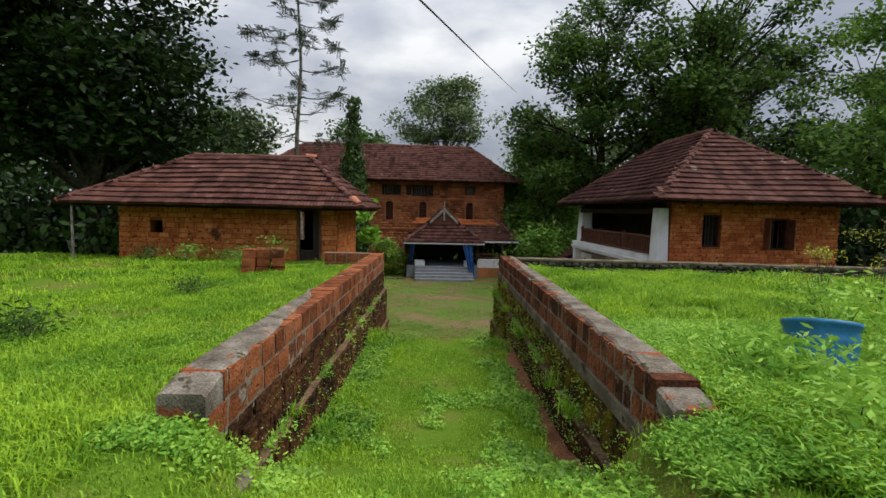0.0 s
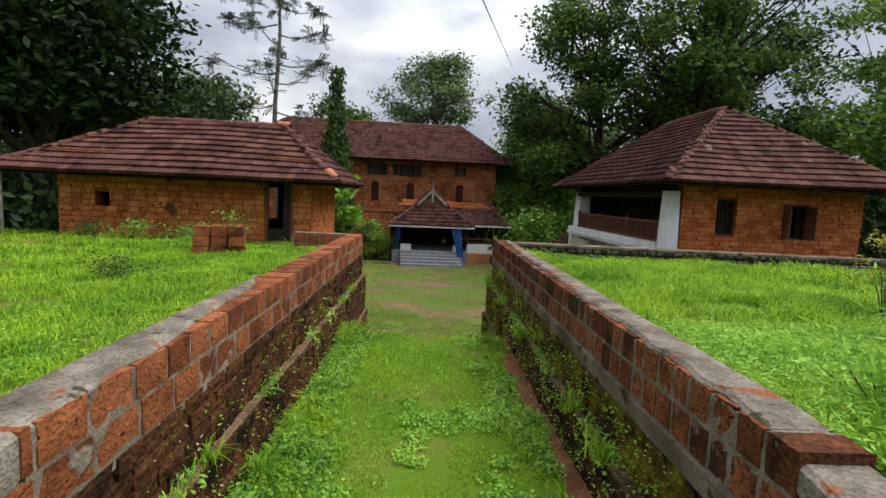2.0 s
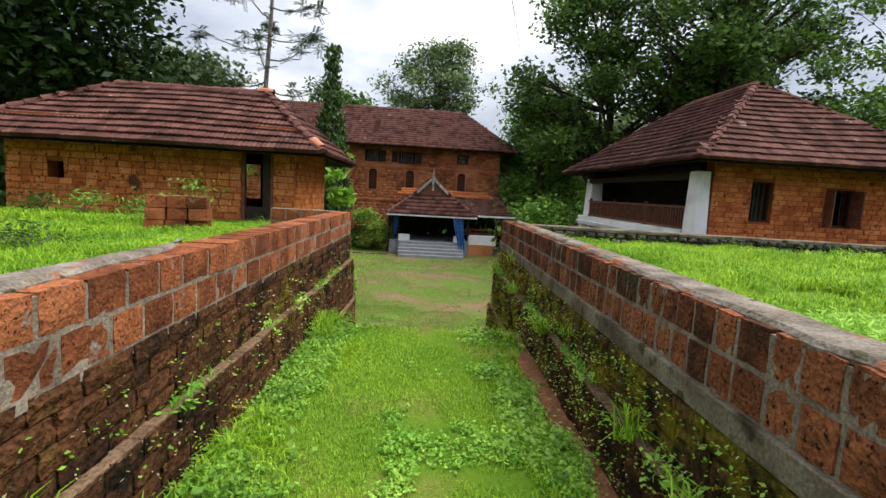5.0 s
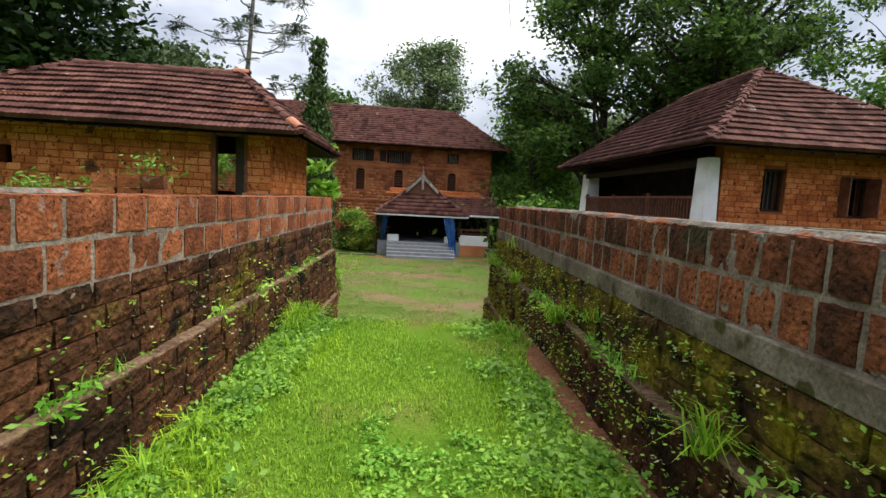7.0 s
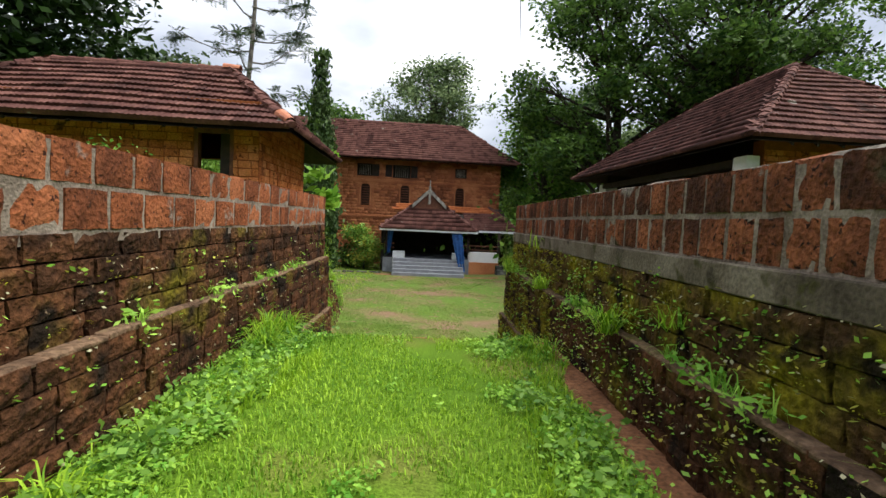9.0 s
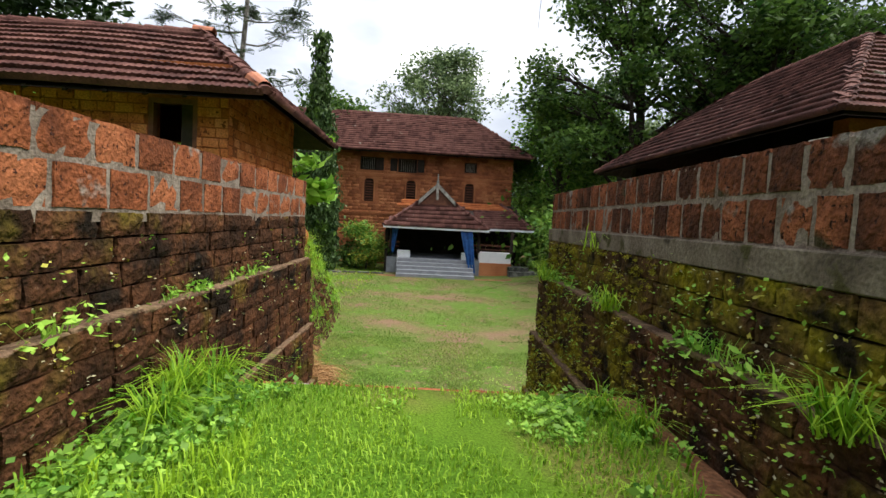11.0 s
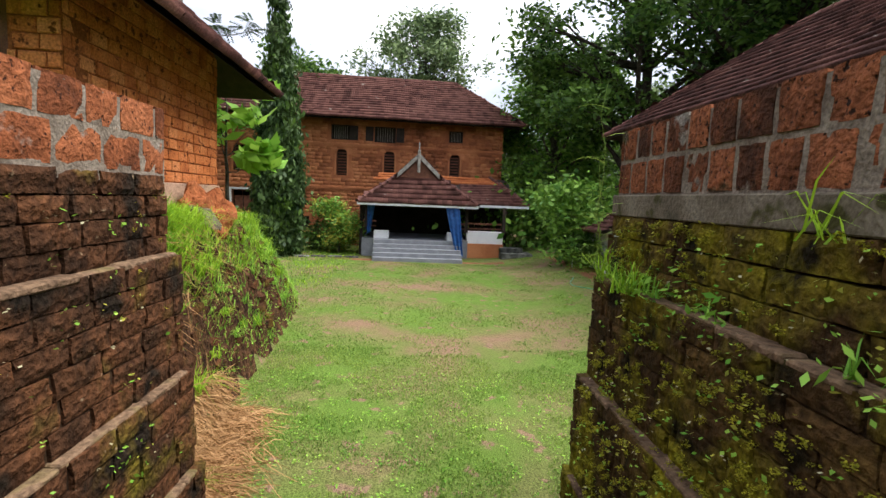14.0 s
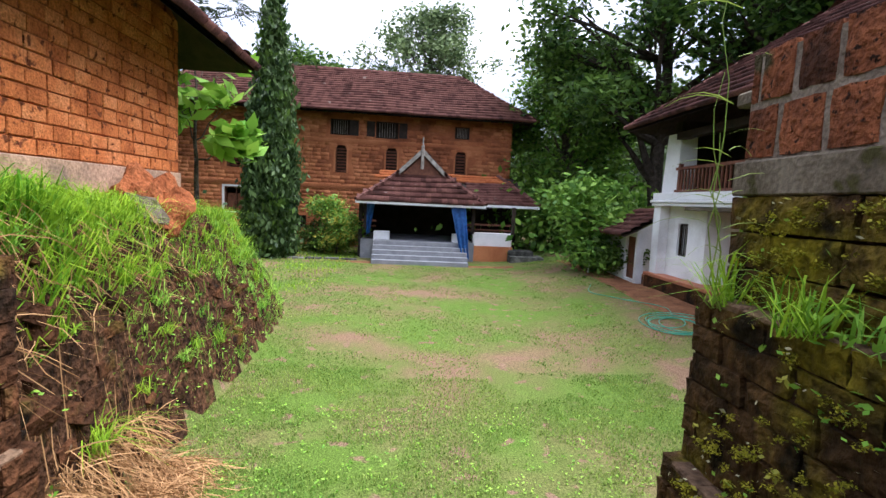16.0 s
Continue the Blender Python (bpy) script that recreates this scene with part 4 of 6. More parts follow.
# ---- the white and orange house with a veranda ----
RH = empty("veranda_house", pose(11.1, 22.9, -1.1, 0, 0, 2.0), "two-storey house with white piers, laterite walls and tiled hip roof", "house")
RX0, RX1, RY0, RY1 = -3.52, 3.2, -5.1, 5.0
UP = 2.42                                   # upper floor
TOP = 4.75
w1, w2 = (-1.86, -1.2, UP + 0.55, UP + 1.72), (0.42, 1.32, UP + 0.5, UP + 1.62)
south = wall_shell(RH, "wall", RX0 + 0.46, RX1, RY0 + 0.014, RY0 + 0.4, 0.0, TOP, [w1, w2], "brick_joint", 0, "orange laterite block wall")
lay(south, "brick", "brick", fy(RX0 + 0.46, RY0, UP - 0.1), RX1 - RX0 - 0.46, 2.2, 0.31, 0.15, depth=0.13, joint=0.009, holes=[(a - RX0 - 0.46, b - RX0 - 0.46, c - UP + 0.1, d - UP + 0.1) for a, b, c, d in (w1, w2)], rnd=random.Random(31), proud=0.015)
wall_shell(RH, "wall", RX1 - 0.4, RX1, RY0 + 0.4, RY1 - 0.4, 0, TOP, [], "brick_joint", 1)
wall_shell(RH, "wall", RX0 + 0.05, RX1, RY1 - 0.4, RY1, 0, UP, [], "white", 0)
# above the floor this wall is coloured dark as veranda shade, white below
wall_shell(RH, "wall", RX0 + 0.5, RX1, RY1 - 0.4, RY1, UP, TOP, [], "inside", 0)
wall_shell(RH, "wall", RX0 + 2.0, RX0 + 2.3, RY0 + 0.4, RY1 - 0.4, UP, TOP, [], "inside", 1, "inner wall of the veranda, coloured dark as shade")
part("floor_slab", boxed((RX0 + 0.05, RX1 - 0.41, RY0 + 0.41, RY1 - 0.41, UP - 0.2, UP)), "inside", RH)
for h in (w1, w2):
    barred_window(RH, *h, RY0 + 0.14, bars=3)
for hx, s in ((w2[0], -1), (w2[1], 1)):
    part("shutter", boxed((hx - 0.02, hx + 0.02, RY0 - 0.33, RY0 + 0.1, UP + 0.52, UP + 1.6), bevel=0.004), "wood_red", RH, "open wooden shutter")


def pier(x0, x1, y0, y1, z0, z1, batter=0.06):
    bm = bmesh.new()
    vs = [bm.verts.new(p) for p in ((x0 - batter, y0 - batter, z0), (x1 + batter, y0 - batter, z0), (x1 + batter, y1 + batter, z0), (x0 - batter, y1 + batter, z0), (x0, y0, z1), (x1, y0, z1), (x1, y1, z1), (x0, y1, z1))]
    for f in ((0, 1, 5, 4), (1, 2, 6, 5), (2, 3, 7, 6), (3, 0, 4, 7), (4, 5, 6, 7), (3, 2, 1, 0)):
        bm.faces.new([vs[i] for i in f])
    bmesh.ops.bevel(bm, geom=list(bm.edges), offset=0.015, segments=2, affect="EDGES")
    return bm


part("pier", pier(RX0 + 0.02, RX0 + 0.36, RY0 - 0.02, RY0 + 0.5, UP - 0.15, TOP - 0.4, 0.05), "white", RH, "whitewashed tapering pier")
part("pier", pier(RX0 + 0.3, RX0 + 0.8, RY1 - 0.75, RY1 - 0.02, UP, TOP - 0.4, 0.06), "white", RH, "whitewashed tapering pier")
part("veranda_base", boxed((RX0, RX0 + 0.4, RY0 + 0.7, RY1 + 0.05, UP - 0.05, UP + 0.16), (RX0 - 0.06, RX0 + 0.3, RY0 + 0.3, RY1 + 0.1, UP - 0.14, UP - 0.055), (RX0 - 0.02, RX0 + 0.3, RY0 + 0.3, RY1 + 0.06, UP - 0.24, UP - 0.145), bevel=0.015), "white", RH, "white moulded veranda ledge")
# lower storey, white, with a porch cut into it; it stands back under the ledge
WX0 = RX0 + 0.26
wall_shell(RH, "wall", WX0 + 0.08, WX0 + 0.4, RY1 - 2.3, RY1 - 0.401, 0.0, UP - 0.25, [(RY1 - 1.45, RY1 - 0.95, 0.75, 1.7)], "white", 1, "whitewashed lower wall")
wall_shell(RH, "wall", WX0 + 0.4, WX0 + 1.6, RY1 - 2.3, RY1 - 2.0, 0.0, UP - 0.25, [], "white", 0)
wall_shell(RH, "wall", WX0 + 1.3, WX0 + 1.6, RY0 + 0.4, RY1 - 2.3, 0.0, UP - 0.25, [], "white", 1)
part("canopy_slab", boxed((WX0 - 0.35, WX0 + 1.3, RY0 + 1.0, RY1 - 1.9, UP - 0.34, UP - 0.255), bevel=0.01), "concrete", RH, "grey concrete canopy slab")
part("plinth", boxed((WX0 - 0.35, WX0 + 1.35, RY0 + 0.5, RY1 + 0.1, 0.02, 0.12), bevel=0.015), "oxide", RH, "red oxide plinth top")
part("plinth_base", boxed((WX0 - 0.32, WX0 + 1.35, RY0 + 0.5, RY1 + 0.07, -0.9, 0.02)), "old_block", RH, "dark stone plinth")
part("veranda_beam", boxed((RX0 + 0.15, RX0 + 0.4, RY0 + 0.6, RY1 - 0.75, TOP - 0.62, TOP - 0.42)), "wood", RH)
lw = empty("window", Matrix.Identity(4))
lw.parent = RH
xw = WX0 + 0.14
part("frame", boxed((xw, xw + 0.06, RY1 - 1.45, RY1 - 1.4, 0.75, 1.7), (xw, xw + 0.06, RY1 - 1.0, RY1 - 0.95, 0.75, 1.7), (xw, xw + 0.06, RY1 - 1.4, RY1 - 1.0, 0.75, 0.8), (xw, xw + 0.06, RY1 - 1.4, RY1 - 1.0, 1.65, 1.7)), "wood", lw)
for k in range(3):
    part("bar", boxed((xw + 0.02, xw + 0.04, RY1 - 1.3 + k * 0.1, RY1 - 1.28 + k * 0.1, 0.8, 1.65)), "iron", lw)
# turned balusters of the veranda rail
rail = empty("balustrade", Matrix.Identity(4), "weathered wooden balustrade of the veranda")
rail.parent = RH
rx = RX0 + 0.22
part("top_rail", boxed((rx - 0.04, rx + 0.04, RY0 + 0.66, RY1 - 0.8, UP + 0.82, UP + 0.9)), "wood_red", rail)
part("bottom_rail", boxed((rx - 0.04, rx + 0.04, RY0 + 0.66, RY1 - 0.8, UP + 0.18, UP + 0.25)), "wood_red", rail)
for k in range(66):
    y = RY0 + 0.75 + k * 0.165
    if y < RY1 - 0.85:
        part("baluster", boxed((rx - 0.02, rx + 0.02, y - 0.026, y + 0.026, UP + 0.25, UP + 0.82)), "wood_red", rail)
for k in range(4):
    y = RY0 + 0.7 + k * 2.8
    part("post", boxed((rx - 0.05, rx + 0.05, y - 0.05, y + 0.05, UP + 0.16, UP + 1.0)), "wood_red", rail)
hip_roof(RH, -4.1, 4.1, -6.1, 6.05, 4.6, (0.0, -2.0), (0.0, 2.0), 7.62, singles=(300, 0, 0, 0), seed=8, boards=False)
rafters(RH, -4.1, 4.1, -6.1, 6.05, RX0, RX1, RY0, RY1, 4.6, 0.75)

# lean-to shed against it
SH = empty("lean_to_shed", pose(7.8, 29.2, -1.35, 0, 0, 2.0), "small white lean-to shed with tiled roof and wooden door", "shed")
wall_shell(SH, "wall", -0.6, -0.35, -0.9, 1.3, -0.3, 1.55, [(-0.8, -0.1, 0.0, 1.4)], "white", 1)
wall_shell(SH, "wall", -0.35, 2.0, 1.05, 1.3, -0.3, 1.8, [], "white", 0)
part("door", boxed((-0.5, -0.45, -0.8, -0.1, 0.0, 1.4)), "wood_red", SH, "old brown plank door")
bm = bmesh.new()
vs = [bm.verts.new(p) for p in ((-1.15, -1.2, 1.42), (-1.15, 1.6, 1.42), (0.6, 1.6, 2.3), (0.6, -1.2, 2.3))]
bm.faces.new(vs)
deck = part("roof", bm, "wood", SH, "lean-to roof of clay tiles")
slope_tiles(deck, ((-1.15, 1.6, 1.42), (-1.15, -1.2, 1.42), (0.6, -1.2, 2.3), (0.6, 1.6, 2.3)), mat="tile", seed=5)

# ---- the main house ----
MH = empty("main_house", pose(-3.0, 43.9, -1.8, 0, 0, 3.0), "large two-storey laterite house with dark tiled hip roof", "house")
MX0, MX1, MY0, MY1 = -11.5, 7.75, -4.35, 4.3
MT = 7.1
arch = [(-1.45, 0.6), (1.22, 0.6), (4.98, 0.6), (-7.0, 0.7)]
arch_h = [(c - w / 2, c + w / 2, 3.98, 5.42) for c, w in arch]
upper_h = [(-2.05, -1.0, 5.95, 6.78), (0.35, 1.55, 5.9, 6.78), (4.6, 5.4, 6.1, 6.75)]
low_h = [(-7.45, -5.75, 1.75, 2.95), (-3.9, -3.2, 0.95, 1.6)]
front = wall_shell(MH, "wall", MX0, MX1, MY0, MY0 + 0.5, 0, MT, arch_h + upper_h + low_h, "main_wall", 0, "weathered laterite wall")
wall_shell(MH, "wall", MX1 - 0.5, MX1, MY0 + 0.5, MY1, 0, MT, [], "main_wall", 1)
wall_shell(MH, "wall", MX0, MX0 + 0.5, MY0 + 0.5, MY1, 0, MT, [], "main_wall", 1)
wall_shell(MH, "wall", MX0 + 0.5, MX1 - 0.5, MY1 - 0.5, MY1, 0, MT, [], "main_wall", 0)
# dark sheet behind the openings, stands for the shade of the rooms
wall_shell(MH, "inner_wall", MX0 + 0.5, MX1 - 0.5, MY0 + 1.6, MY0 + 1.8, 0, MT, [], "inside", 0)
for z in (3.2, 5.62):
    part("string_course", boxed((MX0 - 0.05, MX1 + 0.05, MY0 - 0.07, MY0 - 0.002, z, z + 0.12), (MX0 - 0.03, MX1 + 0.03, MY0 - 0.04, MY0 - 0.002, z - 0.1, z), bevel=0.012), "main_wall", MH)
# courses of the front wall, too far off to pick apart
r_m = np.random.default_rng(12)
bv, bf = [], []
for j in range(36):
    x = MX0 - r_m.random() * 0.4
    while x < MX1 - 0.05:
        ln = 0.42 * r_m.uniform(0.8, 1.2)
        a, b, z0, z1 = max(MX0, x) + 0.006, min(MX1, x + ln) - 0.006, j * 0.2 + 0.006, (j + 1) * 0.2 - 0.006
        x += ln
        if b - a < 0.06 or z1 > MT or any(a < q[1] + 0.08 and b > q[0] - 0.08 and z0 < q[3] + 0.05 and z1 > q[2] - 0.05 for q in arch_h + upper_h + low_h):
            continue
        y = MY0 - r_m.uniform(0.004, 0.02)
        k = len(bv)
        bv += [(a, MY0 + 0.01, z0), (b, MY0 + 0.01, z0), (b, MY0 + 0.01, z1), (a, MY0 + 0.01, z1), (a + 0.008, y, z0 + 0.008), (b - 0.008, y, z0 + 0.008), (b - 0.008, y, z1 - 0.008), (a + 0.008, y, z1 - 0.008)]
        bf += [(k + 4, k + 5, k + 6, k + 7), (k, k + 1, k + 5, k + 4), (k + 1, k + 2, k + 6, k + 5), (k + 2, k + 3, k + 7, k + 6), (k + 3, k, k + 4, k + 7)]
mesh_np("masonry", bv, bf, "main_wall", front, kind="stuff")
hip_roof(MH, -12.6, 8.85, -5.4, 5.3, 7.05, (-9.0, 0.0), (5.3, 0.0), 10.35, seed=15, boards=False)
rafters(MH, -12.6, 8.85, -5.4, 5.3, MX0, MX1, MY0, MY1, 7.05, 0.6)
for h in arch_h:
    w = empty("window", Matrix.Identity(4))
    w.parent = MH
    for k in range(8):
        z = h[2] + 0.06 + k * 0.165
        part("slat", boxed((h[0], h[1], MY0 + 0.1, MY0 + 0.16, z, z + 0.07)), "wood_red", w)
    bm = bmesh.new()
    box(bm, h[0] - 0.08, h[0] + 0.0, MY0 - 0.02, MY0 + 0.06, h[2], h[3])
    box(bm, h[1], h[1] + 0.08, MY0 - 0.02, MY0 + 0.06, h[2], h[3])
    c = (h[0] + h[1]) / 2
    for k in range(7):
        a0, a1 = math.pi * k / 7, math.pi * (k + 1) / 7
        ri, ro = (h[1] - h[0]) / 2, (h[1] - h[0]) / 2 + 0.08
        vs = [bm.verts.new((c + math.cos(a) * r, y, h[3] - 0.26 + math.sin(a) * r)) for y in (MY0 - 0.02, MY0 + 0.05) for r, a in ((ri, a0), (ro + 0.25, a0), (ro + 0.25, a1), (ri, a1))]
        for f in ((0, 1, 2, 3), (7, 6, 5, 4), (0, 3, 7, 4)):
            bm.faces.new([vs[i] for i in f])
    bmesh.ops.recalc_face_normals(bm, faces=bm.faces)
    part("arch_surround", bm, "main_wall", w)
for h in upper_h:
    barred_window(MH, *h, MY0 + 0.06, bars=7, bar_mat="wood_grey")
for x in (-0.78, 0.08, 1.8):
    part("shutter", boxed((x - 0.22, x + 0.22, MY0 - 0.04, MY0 - 0.005, 5.95, 6.75), bevel=0.004), "wood", MH)
h = low_h[0]
w = barred_window(MH, *h, MY0 + 0.06, bars=2, mat="wood_red", upright=False)
for k in range(3):
    part("shutter_leaf", boxed((h[0] + 0.12 + k * 0.5, h[0] + 0.52 + k * 0.5, MY0 + 0.2, MY0 + 0.23, h[2] + 0.08, h[3] - 0.35)), "wood_red", w)
part("surround", boxed((h[0] - 0.1, h[0], MY0 - 0.03, MY0 + 0.1, h[2] - 0.1, h[3] + 0.1), (h[1], h[1] + 0.1, MY0 - 0.03, MY0 + 0.1, h[2] - 0.1, h[3] + 0.1), (h[0], h[1], MY0 - 0.03, MY0 + 0.1, h[3], h[3] + 0.1), (h[0] - 0.15, h[1] + 0.15, MY0 - 0.06, MY0 + 0.1, h[2] - 0.16, h[2] - 0.1)), "white", w, "white painted surround")
barred_window(MH, *low_h[1], MY0 + 0.06, bars=3)

# ---- the entrance porch ----
PO = empty("entrance_porch", pose(0.2, 34.2, -1.73, 0, 0, 2.0), "tiled entrance porch with white gable boards, before the main house", "porch")
for k in range(5):
    part("step", boxed((-2.0, 1.95, -1.75 + k * 0.3, 0.4, 0.17 * k - (0.3 if k == 0 else 0), 0.17 * (k + 1)), bevel=0.012), "step", PO, "grey painted step")
part("porch_floor", boxed((-2.6, 2.4, 0.1, 4.9, -0.3, 0.84)), "step", PO)
part("low_wall", boxed((-2.05, -1.35, 0.05, 0.4, 0.3, 1.22), bevel=0.02), "white", PO, "white low wall")
part("low_wall", boxed((1.4, 2.0, 0.05, 0.4, 0.3, 1.22), bevel=0.02), "white", PO, "white low wall")
part("low_wall", boxed((2.4, 4.2, 0.6, 0.9, -0.2, 1.3), bevel=0.02), "white", PO, "white low wall with black band")
part("plinth", boxed((2.02, 4.22, 0.5, 0.59, -0.3, 0.7)), "main_wall", PO, "bare laterite plinth")
for x in (-2.4, 2.3, 4.1):
    part("post", boxed((x - 0.07, x + 0.07, 0.0, 0.14, 1.25, 2.5)), "wood", PO)
for x0, x1, y in ((-2.55, -1.95, 0.02), (1.5, 2.3, 0.02), (2.4, 4.2, 0.7)):
    part("rail", boxed((x0, x1, y, y + 0.05, 1.62, 1.7), (x0, x1, y, y + 0.05, 1.4, 1.45)), "wood_red", PO)
# porch shade painted as near-black walls at the back and side
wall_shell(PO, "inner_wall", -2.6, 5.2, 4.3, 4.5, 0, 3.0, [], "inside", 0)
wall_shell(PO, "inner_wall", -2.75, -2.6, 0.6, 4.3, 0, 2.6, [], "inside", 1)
EZ = 2.5
hip_roof(PO, -2.75, 2.7, -0.55, 5.0, EZ, (-0.03, 1.75), (-0.03, 4.6), 4.55, seed=22, boards=False)
fascia = bmesh.new()
for s in ((-2.78, 2.73, -0.6, -0.56), (-2.8, -2.76, -0.56, 5.0), (2.71, 2.75, -0.56, 1.0)):
    box(fascia, *s, EZ - 0.1, EZ + 0.03)
part("fascia", fascia, "white", PO, "white painted fascia board")
# gablet with barge boards and finial
gab = bmesh.new()
for s in (-1, 1):
    vs = [gab.verts.new(p) for y in (0.55, 0.63) for p in ((-0.03, y, 4.92), (-0.03, y, 4.68), (s * 1.0 - 0.03, y, 3.72), (s * 1.0 - 0.03, y, 3.95))]
    for f in ((0, 1, 2, 3), (7, 6, 5, 4), (0, 3, 7, 4), (1, 5, 6, 2), (2, 6, 7, 3)):
        gab.faces.new([vs[i] for i in f])
bmesh.ops.recalc_face_normals(gab, faces=gab.faces)
part("barge_board", gab, "wood_grey", PO, "pale grey carved barge boards")
part("finial", boxed((-0.1, 0.04, 0.5, 0.54, 4.0, 5.05), (-0.06, 0.0, 0.49, 0.55, 5.05, 5.4), bevel=0.02), "wood_grey", PO)
tri_bm = bmesh.new()
tri_bm.faces.new([tri_bm.verts.new(p) for p in ((-0.9, 0.7, 3.75), (0.85, 0.7, 3.75), (-0.03, 0.7, 4.65))])
part("gable_panel", tri_bm, "wood_red", PO)
g_roof = bmesh.new()
for s in (-1, 1):
    g_roof.faces.new([g_roof.verts.new(p) for p in ((-0.03, 0.6, 4.8), (-0.03, 2.6, 4.8), (s * 1.05 - 0.03, 2.6, 3.8), (s * 1.05 - 0.03, 0.6, 3.8))])
gr = part("gablet_roof", g_roof, "wood", PO)
slope_tiles(gr, ((-1.08, 2.6, 3.78), (-1.08, 0.6, 3.78), (-0.03, 0.6, 4.82), (-0.03, 2.6, 4.82)), seed=40)
slope_tiles(gr, ((1.02, 0.6, 3.78), (1.02, 2.6, 3.78), (-0.03, 2.6, 4.82), (-0.03, 0.6, 4.82)), seed=41)
# lean-to roof to both sides, its top row of new tiles
lt = bmesh.new()
lt.faces.new([lt.verts.new(p) for p in ((-1.2, 1.2, 2.55), (5.5, 1.2, 2.55), (5.0, 4.55, 4.0), (-1.8, 4.55, 4.0))])
ltr = part("side_roof", lt, "wood", PO, "lean-to tiled roof with new orange tiles along the top")
slope_tiles(ltr, ((2.3, 1.2, 2.57), (5.5, 1.2, 2.57), (4.6, 3.6, 3.6), (2.3, 3.6, 3.6)), seed=43)
slope_tiles(ltr, ((-2.3, 3.6, 3.62), (4.6, 3.6, 3.62), (4.1, 4.5, 4.02), (-2.0, 4.5, 4.02)), seed=44, mat="tile_new")
ridge_line(ltr, (5.5, 1.2, 2.6), (4.1, 4.5, 4.05))
part("fascia", boxed((2.75, 5.55, 1.13, 1.17, 2.46, 2.58)), "white", PO)


# ---- trees ----
def leaf_cloud(name, centres, count, size, mat, parent, droop=0.3, flat=0.55, seed=1, shape=(0.5, 0.24), loose=1.7):
    """Many small leaves round the given centres (x, y, z, radius), gathered on twigs so that gaps stay."""
    r = np.random.default_rng(seed)
    cs = np.array(centres, dtype=float)
    wts = cs[:, 3] ** 2
    twigs = max(8, count // 26)
    pick = r.choice(len(cs), twigs, p=wts / wts.sum())
    d = r.normal(size=(twigs, 3))
    d /= np.linalg.norm(d, axis=1)[:, None]
    rad = cs[pick, 3] * (0.3 + 0.7 * r.random(twigs) ** 0.5)
    tw = cs[pick, :3] + d * rad[:, None] * np.array((1, 1, 0.8))
    which = r.integers(0, twigs, count)
    spread = size * loose
    p = tw[which] + r.normal(size=(count, 3)) * np.array((spread, spread, spread * flat))
    a = r.normal(size=(count, 3))
    a[:, 2] = a[:, 2] * 0.5 - droop
    a /= np.linalg.norm(a, axis=1)[:, None]
    b = np.cross(a, r.normal(size=(count, 3)))
    b /= np.linalg.norm(b, axis=1)[:, None] + 1e-9
    s = size * (0.6 + 0.8 * r.random(count))[:, None]
    verts = np.stack((p - a * s * shape[0], p + b * s * shape[1], p + a * s * shape[0], p - b * s * shape[1]), axis=1).reshape(-1, 3)
    faces = np.arange(count * 4).reshape(-1, 4)
    return mesh_np(name, verts, faces, mat, parent)


def tree(name, x, y, h, trunk_r, crown, leaves, size, mat, label, bark="bark", seed=1, z=None, lean=(0, 0), droop=0.3, limb=1.0, flat=0.55, more=None, loose=1.7):
    """crown: clumps (dx, dy, height, radius) about the foot of the trunk."""
    z = ground_z(x, y) - 0.15 if z is None else z
    t = empty(name, Matrix.Translation((x, y, z)), label, "tree")
    r = random.Random(seed)
    bm = bmesh.new()
    n = 9
    path = [(lean[0] * k / n + r.uniform(-1, 1) * trunk_r * 0.4 * (k > 0), lean[1] * k / n + r.uniform(-1, 1) * trunk_r * 0.4 * (k > 0), h * k / n) for k in range(n + 1)]
    tube(bm, path, [trunk_r * (1.35 if k == 0 else 1) * (1 - 0.82 * k / n) for k in range(n + 1)], 9)
    for c in crown:
        k = max(2, min(n, int(n * (c[2] - c[3] * 0.8) / h * r.uniform(0.75, 1.0))))
        a, b = Vector(path[k]), Vector(c[:3])
        mid = a.lerp(b, 0.5) + Vector((r.uniform(-1, 1), r.uniform(-1, 1), r.uniform(0.1, 0.9))) * c[3] * 0.25
        r0 = trunk_r * (1 - 0.82 * k / n) * 0.55 * limb
        tube(bm, [a, a.lerp(mid, 0.5) + Vector((0, 0, -0.1)), mid, b], [r0, r0 * 0.75, r0 * 0.5, r0 * 0.15], 6)
        for q in range(4):
            e = b + Vector((r.uniform(-1, 1), r.uniform(-1, 1), r.uniform(-0.5, 0.9))) * c[3] * 0.8
            tube(bm, [mid.lerp(b, r.uniform(0.1, 0.9)), mid.lerp(e, 0.6), e], [r0 * 0.35, r0 * 0.22, r0 * 0.06], 4)
    part("trunk", bm, bark, t)
    leaf_cloud("crown", crown, leaves, size, mat, t, seed=seed, droop=droop, flat=flat, loose=loose)
    if more:
        leaf_cloud("crown", crown, int(leaves * 0.25), size, more, t, seed=seed + 50, droop=droop, flat=flat, loose=loose)
    return t


def clumps(n, rx, ry, z0, z1, r0, r1, seed, taper=0.5):
    r = random.Random(seed)
    out = []
    for k in range(n):
        q = r.random()
        s = 1 - taper * abs(q - 0.4)
        a = r.uniform(0, 2 * math.pi)
        d = r.random() ** 0.5
        out.append((math.cos(a) * rx * d * s, math.sin(a) * ry * d * s, z0 + (z1 - z0) * q, r.uniform(r0, r1)))
    return out


